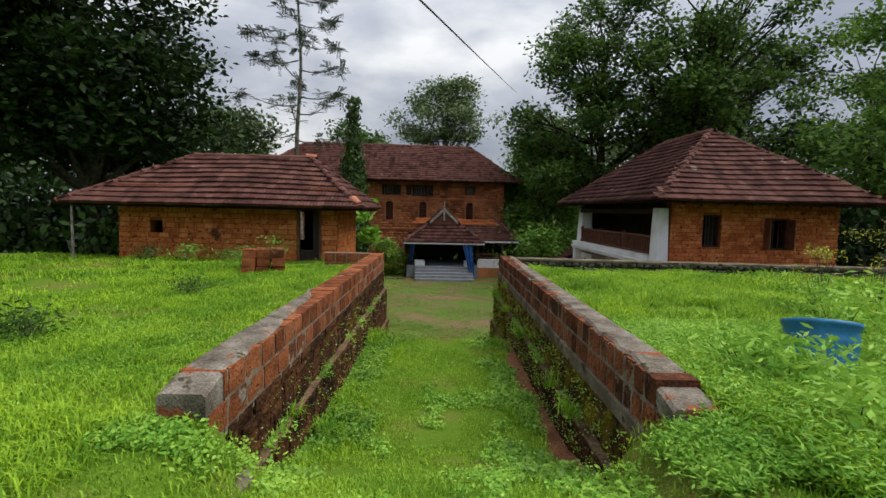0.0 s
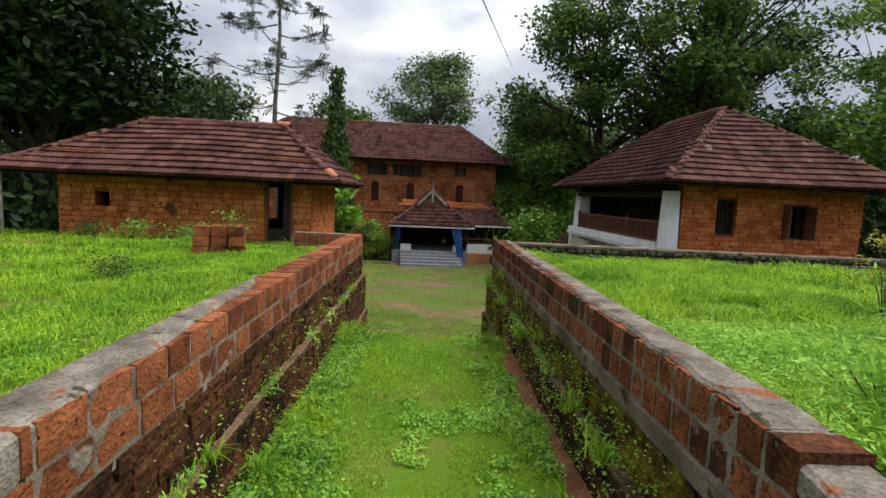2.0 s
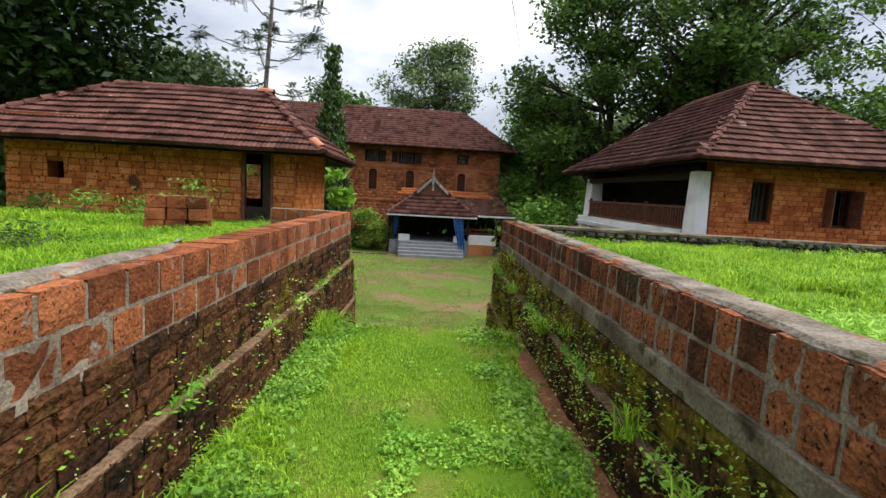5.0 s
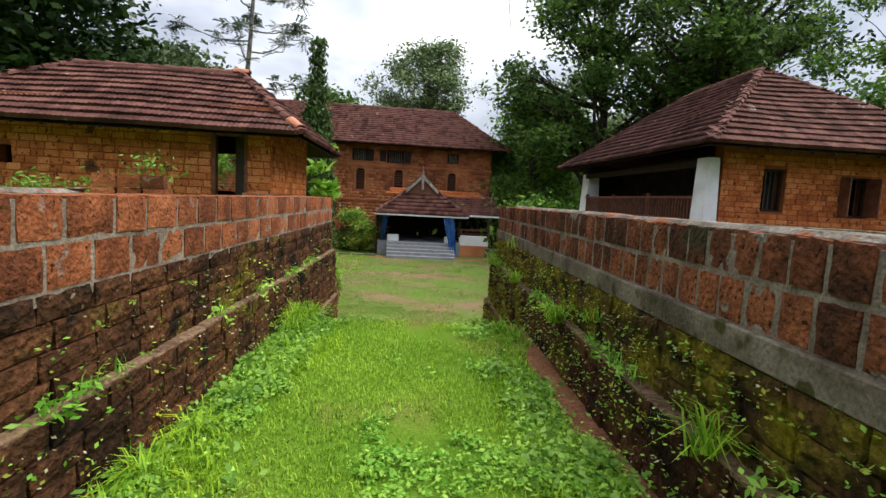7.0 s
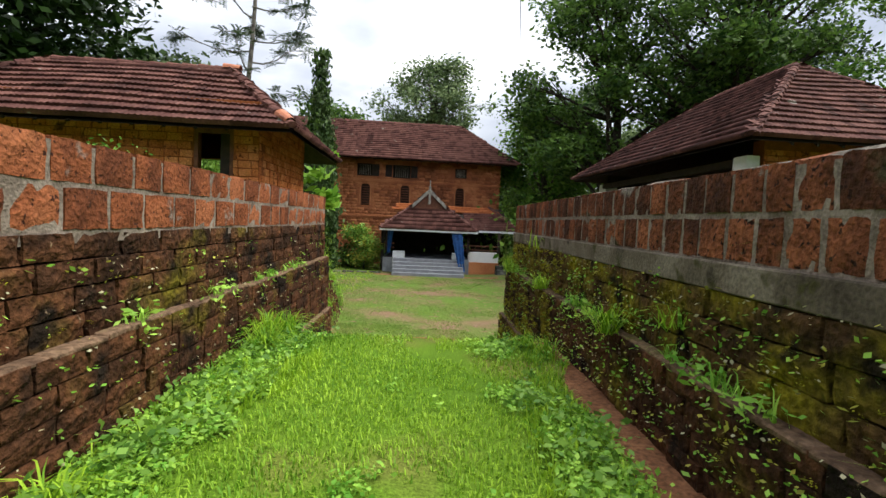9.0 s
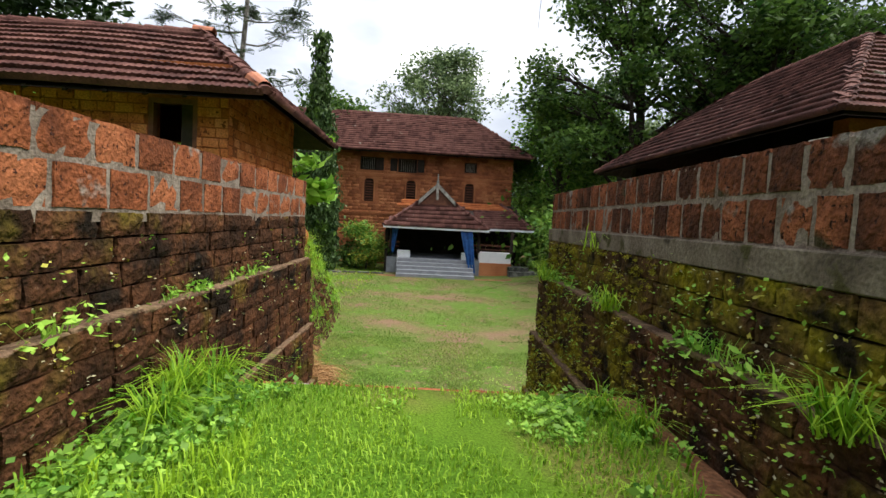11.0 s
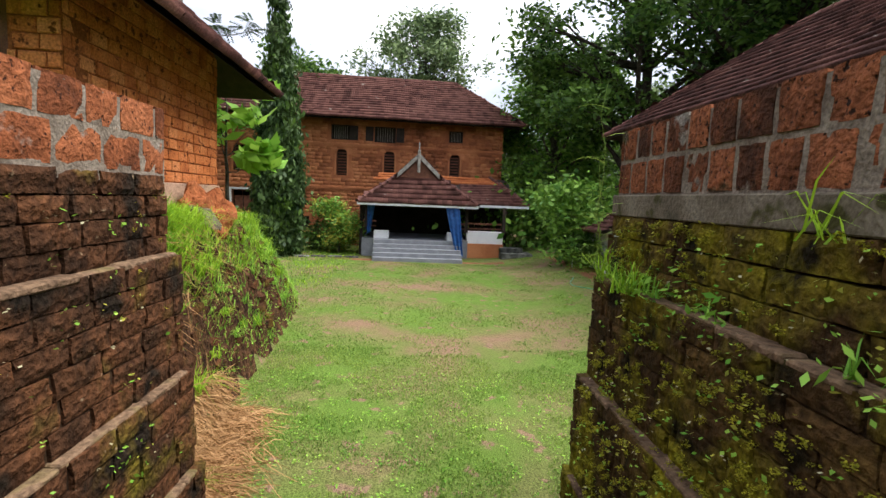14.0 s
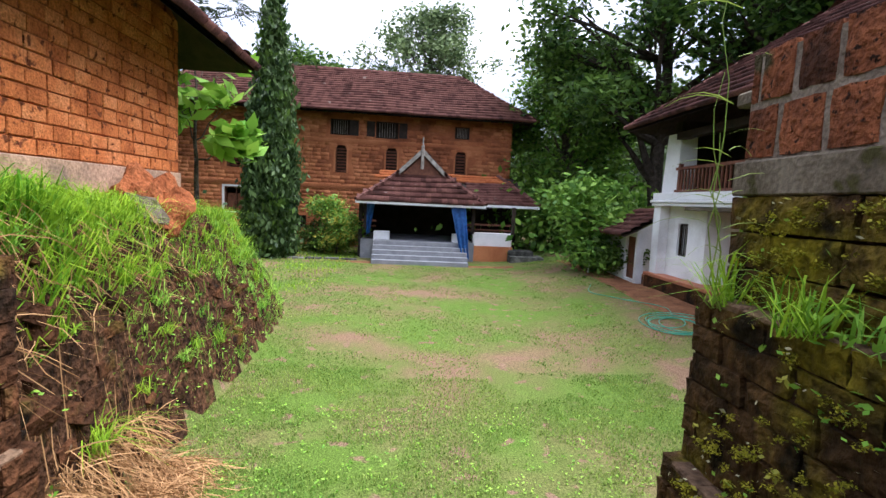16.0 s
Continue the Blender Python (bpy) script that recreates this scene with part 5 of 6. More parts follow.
# far woods that close the view
def woods(name, boxes, count, size, mat, seed):
    r = np.random.default_rng(seed)
    verts = []
    for x0, x1, y0, y1, h in boxes:
        n = count // len(boxes)
        cx, cy = r.uniform(x0, x1, 60), r.uniform(y0, y1, 60)
        ch = h * r.uniform(0.55, 1.0, 60)
        k = r.integers(0, 60, n)
        z = -2 + ch[k] * r.random(n) ** 0.8
        w = 3.2 * np.sqrt(np.clip(1.05 - ((z + 2) / ch[k] - 0.45) ** 2 * 2.6, 0.05, 1))
        p = np.stack((cx[k] + r.normal(size=n) * w * 0.7, cy[k] + r.normal(size=n) * w * 0.7, z), axis=1)
        a = r.normal(size=(n, 3))
        a /= np.linalg.norm(a, axis=1)[:, None]
        b = np.cross(a, r.normal(size=(n, 3)))
        b /= np.linalg.norm(b, axis=1)[:, None]
        s = size * (0.6 + 0.8 * r.random(n))[:, None]
        verts.append(np.stack((p - a * s * 0.5, p + b * s * 0.3, p + a * s * 0.5, p - b * s * 0.3), axis=1).reshape(-1, 3))
    v = np.concatenate(verts)
    return mesh_np(name, v, np.arange(len(v)).reshape(-1, 4), mat, label="dense dark green woods round the grounds", kind="stuff")


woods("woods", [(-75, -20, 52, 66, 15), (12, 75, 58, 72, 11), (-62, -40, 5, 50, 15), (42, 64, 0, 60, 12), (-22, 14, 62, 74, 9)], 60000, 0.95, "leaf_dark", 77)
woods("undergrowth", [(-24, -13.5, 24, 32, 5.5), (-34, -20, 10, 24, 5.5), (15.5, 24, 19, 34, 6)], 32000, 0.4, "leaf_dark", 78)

def sparse_tree(x, y, h, trunk_r):
    """A tall bare trunk with thin rising limbs; feathery tufts of leaves sit on the ends of the twigs."""
    t = empty("tall_sparse_tree", Matrix.Translation((x, y, ground_z(x, y) - 0.15)), "tall thin tree with pale trunk and feathery sparse leaves", "tree")
    r = random.Random(9)
    bm = bmesh.new()
    tube(bm, [(0.12 * math.sin(k * 1.1), 0.1 * math.cos(k * 0.8), h * k / 12) for k in range(13)], [trunk_r * (1 - 0.075 * k) for k in range(13)], 8)
    tips = []
    for k in range(26):
        z = 9.0 + 13.5 * k / 25
        a = k * 2.4 + r.uniform(-0.4, 0.4)
        reach = r.uniform(2.0, 3.7) * (1 - 0.45 * (k / 25) ** 2)
        rise = r.uniform(-0.1, 0.75)
        dx, dy = math.cos(a) * reach, math.sin(a) * reach * 0.8
        pts = [Vector((dx * q, dy * q, z + reach * rise * q ** 1.5 - 0.25 * math.sin(q * 3.1))) for q in (0, 0.25, 0.5, 0.75, 1)]
        tube(bm, pts, [0.05, 0.04, 0.03, 0.022, 0.01], 5)
        for q in range(6):
            s0 = pts[1 + q // 2].lerp(pts[2 + q // 2], r.random())
            e = s0 + Vector((dx * 0.22 + r.uniform(-0.5, 0.5), dy * 0.22 + r.uniform(-0.5, 0.5), r.uniform(-0.05, 0.5)))
            tube(bm, [s0, s0.lerp(e, 0.5) + Vector((0, 0, 0.06)), e], [0.018, 0.013, 0.006], 4)
            tips.append(e)
        tips.append(pts[-1])
    part("trunk", bm, "bark_pale", t)
    g = np.random.default_rng(9)
    base = np.repeat(np.array([tuple(v) for v in tips]), 8, axis=0)
    n, m = len(base), 12
    d = g.normal(size=(n, 3)) * np.array((1, 1, 0.35))
    d /= np.linalg.norm(d, axis=1)[:, None]
    side = np.cross(d, np.array((0, 0, 1.0)))
    side /= np.linalg.norm(side, axis=1)[:, None] + 1e-9
    quads = []
    for k in range(m):
        q, sg = 0.08 + 0.5 * (k // 2) / (m / 2), 1 if k % 2 else -1
        p = base + d * q - np.array((0, 0, 0.25)) * q * q
        tip = p + side * sg * 0.17 + d * 0.06 - np.array((0, 0, 0.03))
        w = d * 0.035
        quads.append(np.stack((p, (p + tip) / 2 + w, tip, (p + tip) / 2 - w), axis=1))
    v = np.concatenate(quads).reshape(-1, 3)
    mesh_np("crown", v, np.arange(len(v)).reshape(-1, 4), "leaf_thin", t)
    return t


woods("undergrowth", [(6, 14, 37, 44, 5.0)], 9000, 0.36, "leaf_light", 79)
# unseen belt behind the start, added to keep low skylight off south-facing walls
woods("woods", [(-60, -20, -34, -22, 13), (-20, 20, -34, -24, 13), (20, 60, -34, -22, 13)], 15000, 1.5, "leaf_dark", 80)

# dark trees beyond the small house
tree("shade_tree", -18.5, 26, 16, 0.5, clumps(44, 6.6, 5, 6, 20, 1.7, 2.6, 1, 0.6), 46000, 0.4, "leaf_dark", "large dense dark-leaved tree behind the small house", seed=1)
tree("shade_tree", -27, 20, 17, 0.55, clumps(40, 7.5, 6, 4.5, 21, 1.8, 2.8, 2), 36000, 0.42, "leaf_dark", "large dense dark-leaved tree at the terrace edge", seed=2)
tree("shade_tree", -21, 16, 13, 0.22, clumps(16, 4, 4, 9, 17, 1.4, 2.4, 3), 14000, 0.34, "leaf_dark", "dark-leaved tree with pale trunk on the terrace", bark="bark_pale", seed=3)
tree("shade_tree", -14.5, 33, 9, 0.3, clumps(14, 3, 3, 4, 10.5, 1.2, 2.0, 4), 12000, 0.32, "leaf_far", "greyish green tree behind the small house", seed=4)
tree("garden_tree", -7.8, 47, 10, 0.3, clumps(10, 3, 2.5, 8, 12, 1.0, 1.7, 5), 8000, 0.34, "leaf_mid", "green tree behind the main house roof", seed=5)
tree("garden_tree", -11.5, 30, 7, 0.2, clumps(8, 1.6, 1.6, 4, 7.4, 0.7, 1.2, 25), 5000, 0.24, "leaf_light", "young yellow-green tree behind the small house", seed=25)
# tall sparse tree
tree("shade_tree", 29, 34, 15, 0.3, clumps(26, 5, 4, 8, 20, 0.9, 1.5, 77), 12000, 0.32, "leaf_mid", "broad green tree behind the veranda house", seed=77, more="leaf_light")
sparse_tree(-9.0, 31, 23, 0.2)
# slim columnar tree
mast = [(0, 0, 0.5 + k * 0.5, 0.16 + 1.1 * math.sin(math.pi * min(1, (k + 7) / 30)) * (1 - k / 25)) for k in range(24)]
tree("mast_tree", -6.05, 33.5, 12.3, 0.11, mast, 34000, 0.26, "leaf_mast", "slim columnar tree with drooping dark green leaves", seed=10, droop=1.9, limb=0.2, lean=(-0.35, 0), loose=0.7, more="leaf_mid")
# tree behind the main house
tree("crown_tree", 0.3, 60, 17, 0.45, clumps(64, 6.6, 3.5, 13.2, 19.8, 0.6, 1.15, 11, 1.1), 10000, 0.4, "leaf_far", "round open-crowned tree behind the main house", seed=11)
# trees to the side of and behind the veranda house
tree("mango_tree", 11.4, 36, 17, 0.42, clumps(58, 6.6, 4, 6.5, 20, 0.6, 1.2, 12, 0.4), 20000, 0.32, "leaf_mid", "large spreading green tree with dark limbs behind the veranda house", seed=12, bark="bark_dark", limb=1.3)
tree("mango_tree", 17.2, 34, 18, 0.55, clumps(56, 6.8, 5, 9.5, 21, 0.7, 1.35, 13, 0.4), 22000, 0.34, "leaf_mid", "large spreading green tree with dark limbs behind the veranda house", seed=13, bark="bark_dark", limb=1.3)
tree("mango_tree", 23, 21, 14, 0.4, clumps(46, 5, 6, 4, 17, 0.8, 1.5, 14), 22000, 0.3, "leaf_light", "bright green tree beside the veranda house", seed=14, more="leaf_mid", bark="bark_dark")
tree("mango_tree", 8.3, 41, 11, 0.35, clumps(34, 3.4, 3.5, 1.5, 10.5, 0.8, 1.4, 15), 22000, 0.3, "leaf_light", "green tree beside the main house", seed=15, more="leaf_mid")
tree("mango_tree", 14, 52, 14, 0.4, clumps(34, 7, 4, 2, 15, 1.1, 1.8, 16), 18000, 0.42, "leaf_far", "green tree beyond the main house", seed=16)
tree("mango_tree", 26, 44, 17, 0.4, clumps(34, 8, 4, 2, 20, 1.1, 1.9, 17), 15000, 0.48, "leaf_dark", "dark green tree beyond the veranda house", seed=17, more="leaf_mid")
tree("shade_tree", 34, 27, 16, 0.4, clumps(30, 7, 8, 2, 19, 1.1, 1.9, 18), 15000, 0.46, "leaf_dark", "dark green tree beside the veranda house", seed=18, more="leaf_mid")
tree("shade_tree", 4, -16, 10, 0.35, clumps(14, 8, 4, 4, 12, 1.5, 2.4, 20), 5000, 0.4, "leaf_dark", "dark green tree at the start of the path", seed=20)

# smaller plants of the court
tree("flowering_shrub", -3.6, 35.3, 1.7, 0.05, clumps(14, 1.0, 0.8, 0.5, 2.3, 0.3, 0.55, 30), 5200, 0.15, "leaf_light", "rounded bright green shrub beside the porch", seed=30, more="leaf_yellow")
tree("flowering_shrub", -4.7, 36.0, 1.2, 0.05, clumps(8, 0.8, 0.6, 0.4, 1.4, 0.3, 0.5, 31), 2600, 0.15, "leaf_mid", "dark green shrub beside the porch", seed=31)
tree("broad_leaf_shrub", 6.6, 31.0, 2.6, 0.06, clumps(16, 1.1, 1.0, 0.8, 3.3, 0.35, 0.6, 32), 4200, 0.26, "leaf_light", "broad-leaved green shrub at the edge of the court", seed=32)
tree("broad_leaf_shrub", 7.2, 30.0, 1.0, 0.04, clumps(8, 0.9, 0.7, 0.3, 1.2, 0.3, 0.45, 33), 2600, 0.16, "leaf_mid", "low green shrub before the lean-to shed", seed=33)
tree("teak_sapling", -3.95, 22.0, 3.0, 0.05, [(0.1, 0, 3.1, 0.45), (0.5, -0.2, 2.7, 0.4), (-0.35, 0.1, 2.6, 0.4), (0.6, 0, 2.0, 0.4), (-0.2, -0.2, 1.9, 0.4), (0.7, 0.1, 1.4, 0.35)], 560, 0.36, "weed", "young tree with large bright green leaves beside the house", seed=34, z=0.45, loose=0.5)


# ---- loose things ----
# stack of laterite blocks
pile = empty("block_stack", pose(-4.7, 12.95, 1.2, 0, 0, 18), "stack of red laterite blocks standing in the grass", "block stack")
r_pile = random.Random(4)
for lvl in range(3):
    for row in range(2):
        for k in range(3):
            if lvl == 2 and row == 1 and k == 0:
                continue
            ob = new("laterite_block", BLOCKS["block"][(lvl + row + k) % 6])
            ob.parent = pile
            ob.matrix_basis = Matrix.Translation((-0.36 + k * 0.36 + r_pile.uniform(-0.02, 0.02), row * 0.36 + r_pile.uniform(-0.03, 0.03), 0.12 + lvl * 0.225)) @ Matrix.Rotation(r_pile.uniform(-0.09, 0.09), 4, "Z") @ Matrix.Diagonal((0.34, 0.35, 0.22, 1))

# blue plastic drum half hidden by weeds
drum = empty("plastic_drum", pose(4.0, 5.0, 1.12, -15, 7, 0), "faded blue plastic drum leaning back among weeds", "drum")
bm = bmesh.new()
prof = [(0.27, 0.0), (0.285, 0.05), (0.305, 0.28), (0.318, 0.31), (0.312, 0.34), (0.325, 0.56), (0.335, 0.59), (0.33, 0.62), (0.34, 0.74), (0.36, 0.76), (0.36, 0.8), (0.33, 0.805), (0.32, 0.74), (0.29, 0.3)]
rings = [[bm.verts.new((math.cos(a) * r, math.sin(a) * r, z)) for a in np.linspace(0, 2 * math.pi, 28, endpoint=False)] for r, z in prof]
for r0, r1 in zip(rings, rings[1:]):
    for k in range(28):
        bm.faces.new((r0[k], r0[(k + 1) % 28], r1[(k + 1) % 28], r1[k]))
bm.faces.new(rings[0])
bm.faces.new(rings[-1])
bmesh.ops.recalc_face_normals(bm, faces=bm.faces)
ob = part("body", bm, "barrel", drum)
smooth_mesh(ob.data)


def cloth(name, corners, nx, nz, folds, mat, label):
    """A hanging sheet with folds between four corners: top left, top right, bottom right, bottom left."""
    a, b, c, d = [Vector(p) for p in corners]
    bm = bmesh.new()
    grid = []
    for j in range(nz + 1):
        q = j / nz
        row = []
        for i in range(nx + 1):
            p = i / nx
            v = a.lerp(b, p).lerp(d.lerp(c, p), q)
            v.y += math.sin(p * folds * math.pi * 2 + q * 2) * 0.05 * (0.4 + q) + noise.noise(v * 3) * 0.05
            row.append(bm.verts.new(v))
        grid.append(row)
    for j in range(nz):
        for i in range(nx):
            bm.faces.new((grid[j][i], grid[j][i + 1], grid[j + 1][i + 1], grid[j + 1][i]))
    bmesh.ops.solidify(bm, geom=bm.faces, thickness=0.006)
    ob = part(name, bm, mat)
    smooth_mesh(ob.data)
    return tagged(ob, label, "tarpaulin")


cloth("tarpaulin", ((1.45, 33.75, 0.72), (2.1, 33.75, 0.7), (2.3, 33.35, -1.5), (1.95, 33.35, -1.4)), 10, 16, 2.5, "tarp", "blue tarpaulin gathered and hanging from the porch eave")
cloth("tarpaulin", ((-2.15, 34.0, 0.7), (-1.8, 34.0, 0.7), (-2.0, 34.0, -0.6), (-2.15, 34.0, -0.7)), 8, 14, 2, "tarp", "dark blue tarpaulin hanging at the porch corner")

# garden hose, coiled on the court
bm = bmesh.new()
r_h = random.Random(8)
pts = []
for k in range(110):
    a = k * 0.29
    rr = 0.5 - 0.2 * math.sin(k * 0.17) + 0.08 * math.sin(k * 0.05)
    x, y = 5.9 + math.cos(a) * rr + 0.1 * math.sin(k * 0.07), 23.1 + math.sin(a) * rr * 1.3
    pts.append((x, y, ground_z(x, y) + 0.025 + 0.0004 * k))
for k in range(40):
    q = k / 39
    x, y = 6.2 - 0.7 * q + 0.4 * math.sin(q * 7), 23.8 + 4.3 * q
    pts.append((x, y, ground_z(x, y) + 0.03))
tube(bm, pts, 0.01, 5)
ob = part("garden_hose", bm, "hose")
smooth_mesh(ob.data)
tagged(ob, "green garden hose lying in loose coils on the ground", "hose")

# white pipe standing out of the ground
bm = bmesh.new()
zg = ground_z(6.5, 30.4)
tube(bm, [(6.4, 30.3, zg - 0.1), (6.4, 30.3, zg + 0.3), (6.44, 30.3, zg + 0.34), (7.1, 30.35, zg + 0.34)], 0.03, 8)
tagged(part("water_pipe", bm, "pipe"), "bent white plastic water pipe by the shrubs", "pipe")

# soil and broken plaster at the corner of the small house
bm = bmesh.new()
bmesh.ops.create_icosphere(bm, subdivisions=4, radius=1.0)
for v in bm.verts:
    v.co = Vector((v.co.x * 0.4, v.co.y * 0.75, v.co.z * 0.58)) * (1 + 0.35 * noise.noise(v.co * 2.2) + 0.12 * noise.noise(v.co * 6))
ob = part("soil_mound", bm, "loose_soil")
ob.matrix_world = pose(-3.25, 19.1, 0.5, 0, 0, 0)
tagged(ob, "heap of crumbled red soil against the house plinth", "soil heap")
bm = boxed((-0.22, 0.22, -0.04, 0.04, -0.2, 0.16), bevel=0.03)
for v in bm.verts:
    v.co += Vector((noise.noise(v.co * 5), 0, noise.noise(v.co * 4 + Vector((3, 0, 0))))) * 0.12
ob = part("plaster_slab", bm, "concrete")
ob.matrix_world = pose(-2.95, 18.55, 0.66, -30, 0, 70)
tagged(ob, "broken slab of plaster leaning on soil", "rubble")

# flat stones at the foot of the left wall
bm = boxed((-1.68, -1.38, 2.95, 3.62, 0.5, 1.02), bevel=0.05)
tagged(part("stone_block", bm, "concrete"), "flat worn stone at the wall's end", "stone")
# stepping stones on the grass before the main house
for k in range(4):
    bm = boxed((-0.32, 0.32, -0.16, 0.16, -0.05, 0.06), bevel=0.02)
    ob = part("edging_stone", bm, "stone")
    x = -4.9 + k * 0.72
    ob.matrix_world = pose(x, 33.1 + 0.05 * k, ground_z(x, 33.1), 0, 0, 4 * k - 5)
    tagged(ob, "dark flat edging stone lying in the grass", "stone", "edging stones")
# stone bench beside the porch
bench = empty("stone_bench", pose(4.9, 34.6, ground_z(4.9, 34.6)), "low dark stone steps beside the porch", "bench")
part("slab", boxed((-0.7, 0.8, -0.5, 0.6, -0.1, 0.22), bevel=0.02), "stone", bench)
part("slab", boxed((-0.7, 0.4, -0.1, 0.6, 0.22, 0.44), bevel=0.02), "stone", bench)

# overhead cable
bm = bmesh.new()
WIRE_A, WIRE_B = Vector((4.74, 33.0, 10.77)), Vector((-1.86, -4.0, 3.22))
tube(bm, [WIRE_A.lerp(WIRE_B, k / 24) - Vector((0, 0, 0.02 * math.sin(math.pi * k / 24))) for k in range(25)], 0.011, 5)
tagged(part("overhead_cable", bm, "wire"), "thin black cable strung across the sky", "cable")


# ---- grass and weeds ----
def blades(name, pts, height, width, mat, label, seed, bend=0.5, parent=None):
    """Grass blades on the given points (n x 3): a bent strip of three triangles each; height: (low, high) or one per point."""
    r = np.random.default_rng(seed)
    n = len(pts)
    h = (height[0] + (height[1] - height[0]) * r.random(n) ** 1.5) if isinstance(height, tuple) else height * (0.6 + 0.7 * r.random(n))
    a = r.uniform(0, 2 * np.pi, n)
    d = np.stack((np.cos(a), np.sin(a), np.zeros(n)), axis=1)
    s = np.stack((-np.sin(a), np.cos(a), np.zeros(n)), axis=1) * (width * (0.6 + 0.8 * r.random(n)))[:, None]
    up = np.array((0, 0, 1.0))
    lean = (bend * (0.15 + r.random(n)))[:, None]
    mid = pts + up * (h * 0.6)[:, None] + d * h[:, None] * lean * 0.35
    tip = pts + up * (h * (1 - 0.42 * np.minimum(1.6, lean[:, 0])))[:, None] + d * h[:, None] * lean
    v = np.stack((pts - s, pts + s, mid - s * 0.75, mid + s * 0.75, tip), axis=1).reshape(-1, 3)
    base = np.arange(n)[:, None, None] * 5
    f = (base + np.array(((0, 1, 3), (0, 3, 2), (2, 3, 4)))).reshape(-1, 3)
    return mesh_np(name, v, f, mat, parent, label, "stuff" if parent is None else "")


def strands(name, pts, length, width, mat, label, seed):
    """Loose straws lying any way, most of them down the slope."""
    r = np.random.default_rng(seed)
    n = len(pts)
    ln = (length[0] + (length[1] - length[0]) * r.random(n))[:, None]
    d = np.stack((0.75 + 0.5 * r.normal(size=n), 0.9 * r.normal(size=n), -0.75 + 0.45 * r.normal(size=n)), axis=1)
    d /= np.linalg.norm(d, axis=1)[:, None]
    s = np.cross(d, r.normal(size=(n, 3)))
    s *= width / (np.linalg.norm(s, axis=1)[:, None] + 1e-9)
    sag = np.stack((np.zeros(n), 0.1 * r.normal(size=n), 0.12 * r.random(n)), axis=1) * ln
    top = pts + np.array((0, 0, 0.05))
    mid, tip = top + d * ln * 0.5 + sag, top + d * ln
    tip[:, 2] = np.maximum(tip[:, 2], np.array([ground_z(a, b) for a, b in zip(tip[:, 0].tolist(), tip[:, 1].tolist())]) + 0.01)
    mid[:, 2] = np.maximum(mid[:, 2], np.array([ground_z(a, b) for a, b in zip(mid[:, 0].tolist(), mid[:, 1].tolist())]) + 0.015)
    v = np.stack((top - s, top + s, mid - s, mid + s, tip - s * 0.5, tip + s * 0.5), axis=1).reshape(-1, 3)
    f = (np.arange(n)[:, None, None] * 6 + np.array(((0, 1, 3, 2), (2, 3, 5, 4)))).reshape(-1, 4)
    return mesh_np(name, v, f, mat, None, label, "stuff")


def scatter(x0, x1, y0, y1, n, seed, keep=None, clump=0.0):
    r = np.random.default_rng(seed)
    x, y = r.uniform(x0, x1, n), r.uniform(y0, y1, n)
    if clump:
        m = max(4, n // 40)
        cx, cy = r.uniform(x0, x1, m), r.uniform(y0, y1, m)
        k = r.integers(0, m, n)
        hit_c = r.random(n) < clump
        x = np.where(hit_c, cx[k] + r.normal(size=n) * 0.09, x)
        y = np.where(hit_c, cy[k] + r.normal(size=n) * 0.09, y)
    ok = (x > x0) & (x < x1) & (y > y0) & (y < y1)
    x, y = x[ok], y[ok]
    out = [(a, b, ground_z(a, b) - 0.008) for a, b in zip(x.tolist(), y.tolist()) if keep is None or keep(a, b)]
    return np.array(out)


def patchy(x, y, scale=0.45, level=0.02, off=0.0):
    return noise.noise(Vector((x * scale + off, y * scale, 5.5))) + 0.5 * noise.noise(Vector((x * 3.1, y * 3.1, 1.5))) + 0.35 * noise.noise(Vector((x * 17, y * 17, 2.5))) > level


def in_house(x, y):
    return -11 < x < -3.4 and y > 16.3


def uneven(pts, low, high, scale=0.55):
    """Grass height that changes from patch to patch."""
    k = np.array([0.5 + 0.7 * noise.noise(Vector((x * scale, y * scale, 2.2))) + 0.5 * noise.noise(Vector((x * 2.1, y * 2.1, 6.2))) for x, y, z in pts.tolist()])
    return low + (high - low) * np.clip(k, 0, 1)


# passage: short in the middle, tall along the walls
blades("lawn_grass", scatter(-1.6, 1.6, 2.5, SILL_Y, 70000, 101, lambda x, y: x < 1.4 and patchy(x, y, 1.3, -0.35 + 0.4 * (abs(x) < 0.3))), (0.025, 0.075), 0.0045, "short_grass", "short green grass of the sunken passage", 1, 0.8)
blades("verge_grass", scatter(-1.62, -0.75, 4.0, 11.3, 9000, 102, lambda x, y: x < -1.0 - 0.25 * math.sin(y * 1.7), 0.75), (0.04, 0.17), 0.006, "grass", "longer grass along the passage wall", 2, 0.8)
blades("verge_grass", scatter(0.8, 1.55, 4.0, 11.3, 8000, 103, lambda x, y: 1.0 + 0.2 * math.sin(y * 1.3) < x < 1.42 + 0.08 * math.sin(y * 1.9) + 0.06 * math.sin(y * 4.3), 0.75), (0.04, 0.14), 0.006, "grass", "longer grass along the passage wall", 3, 0.8)
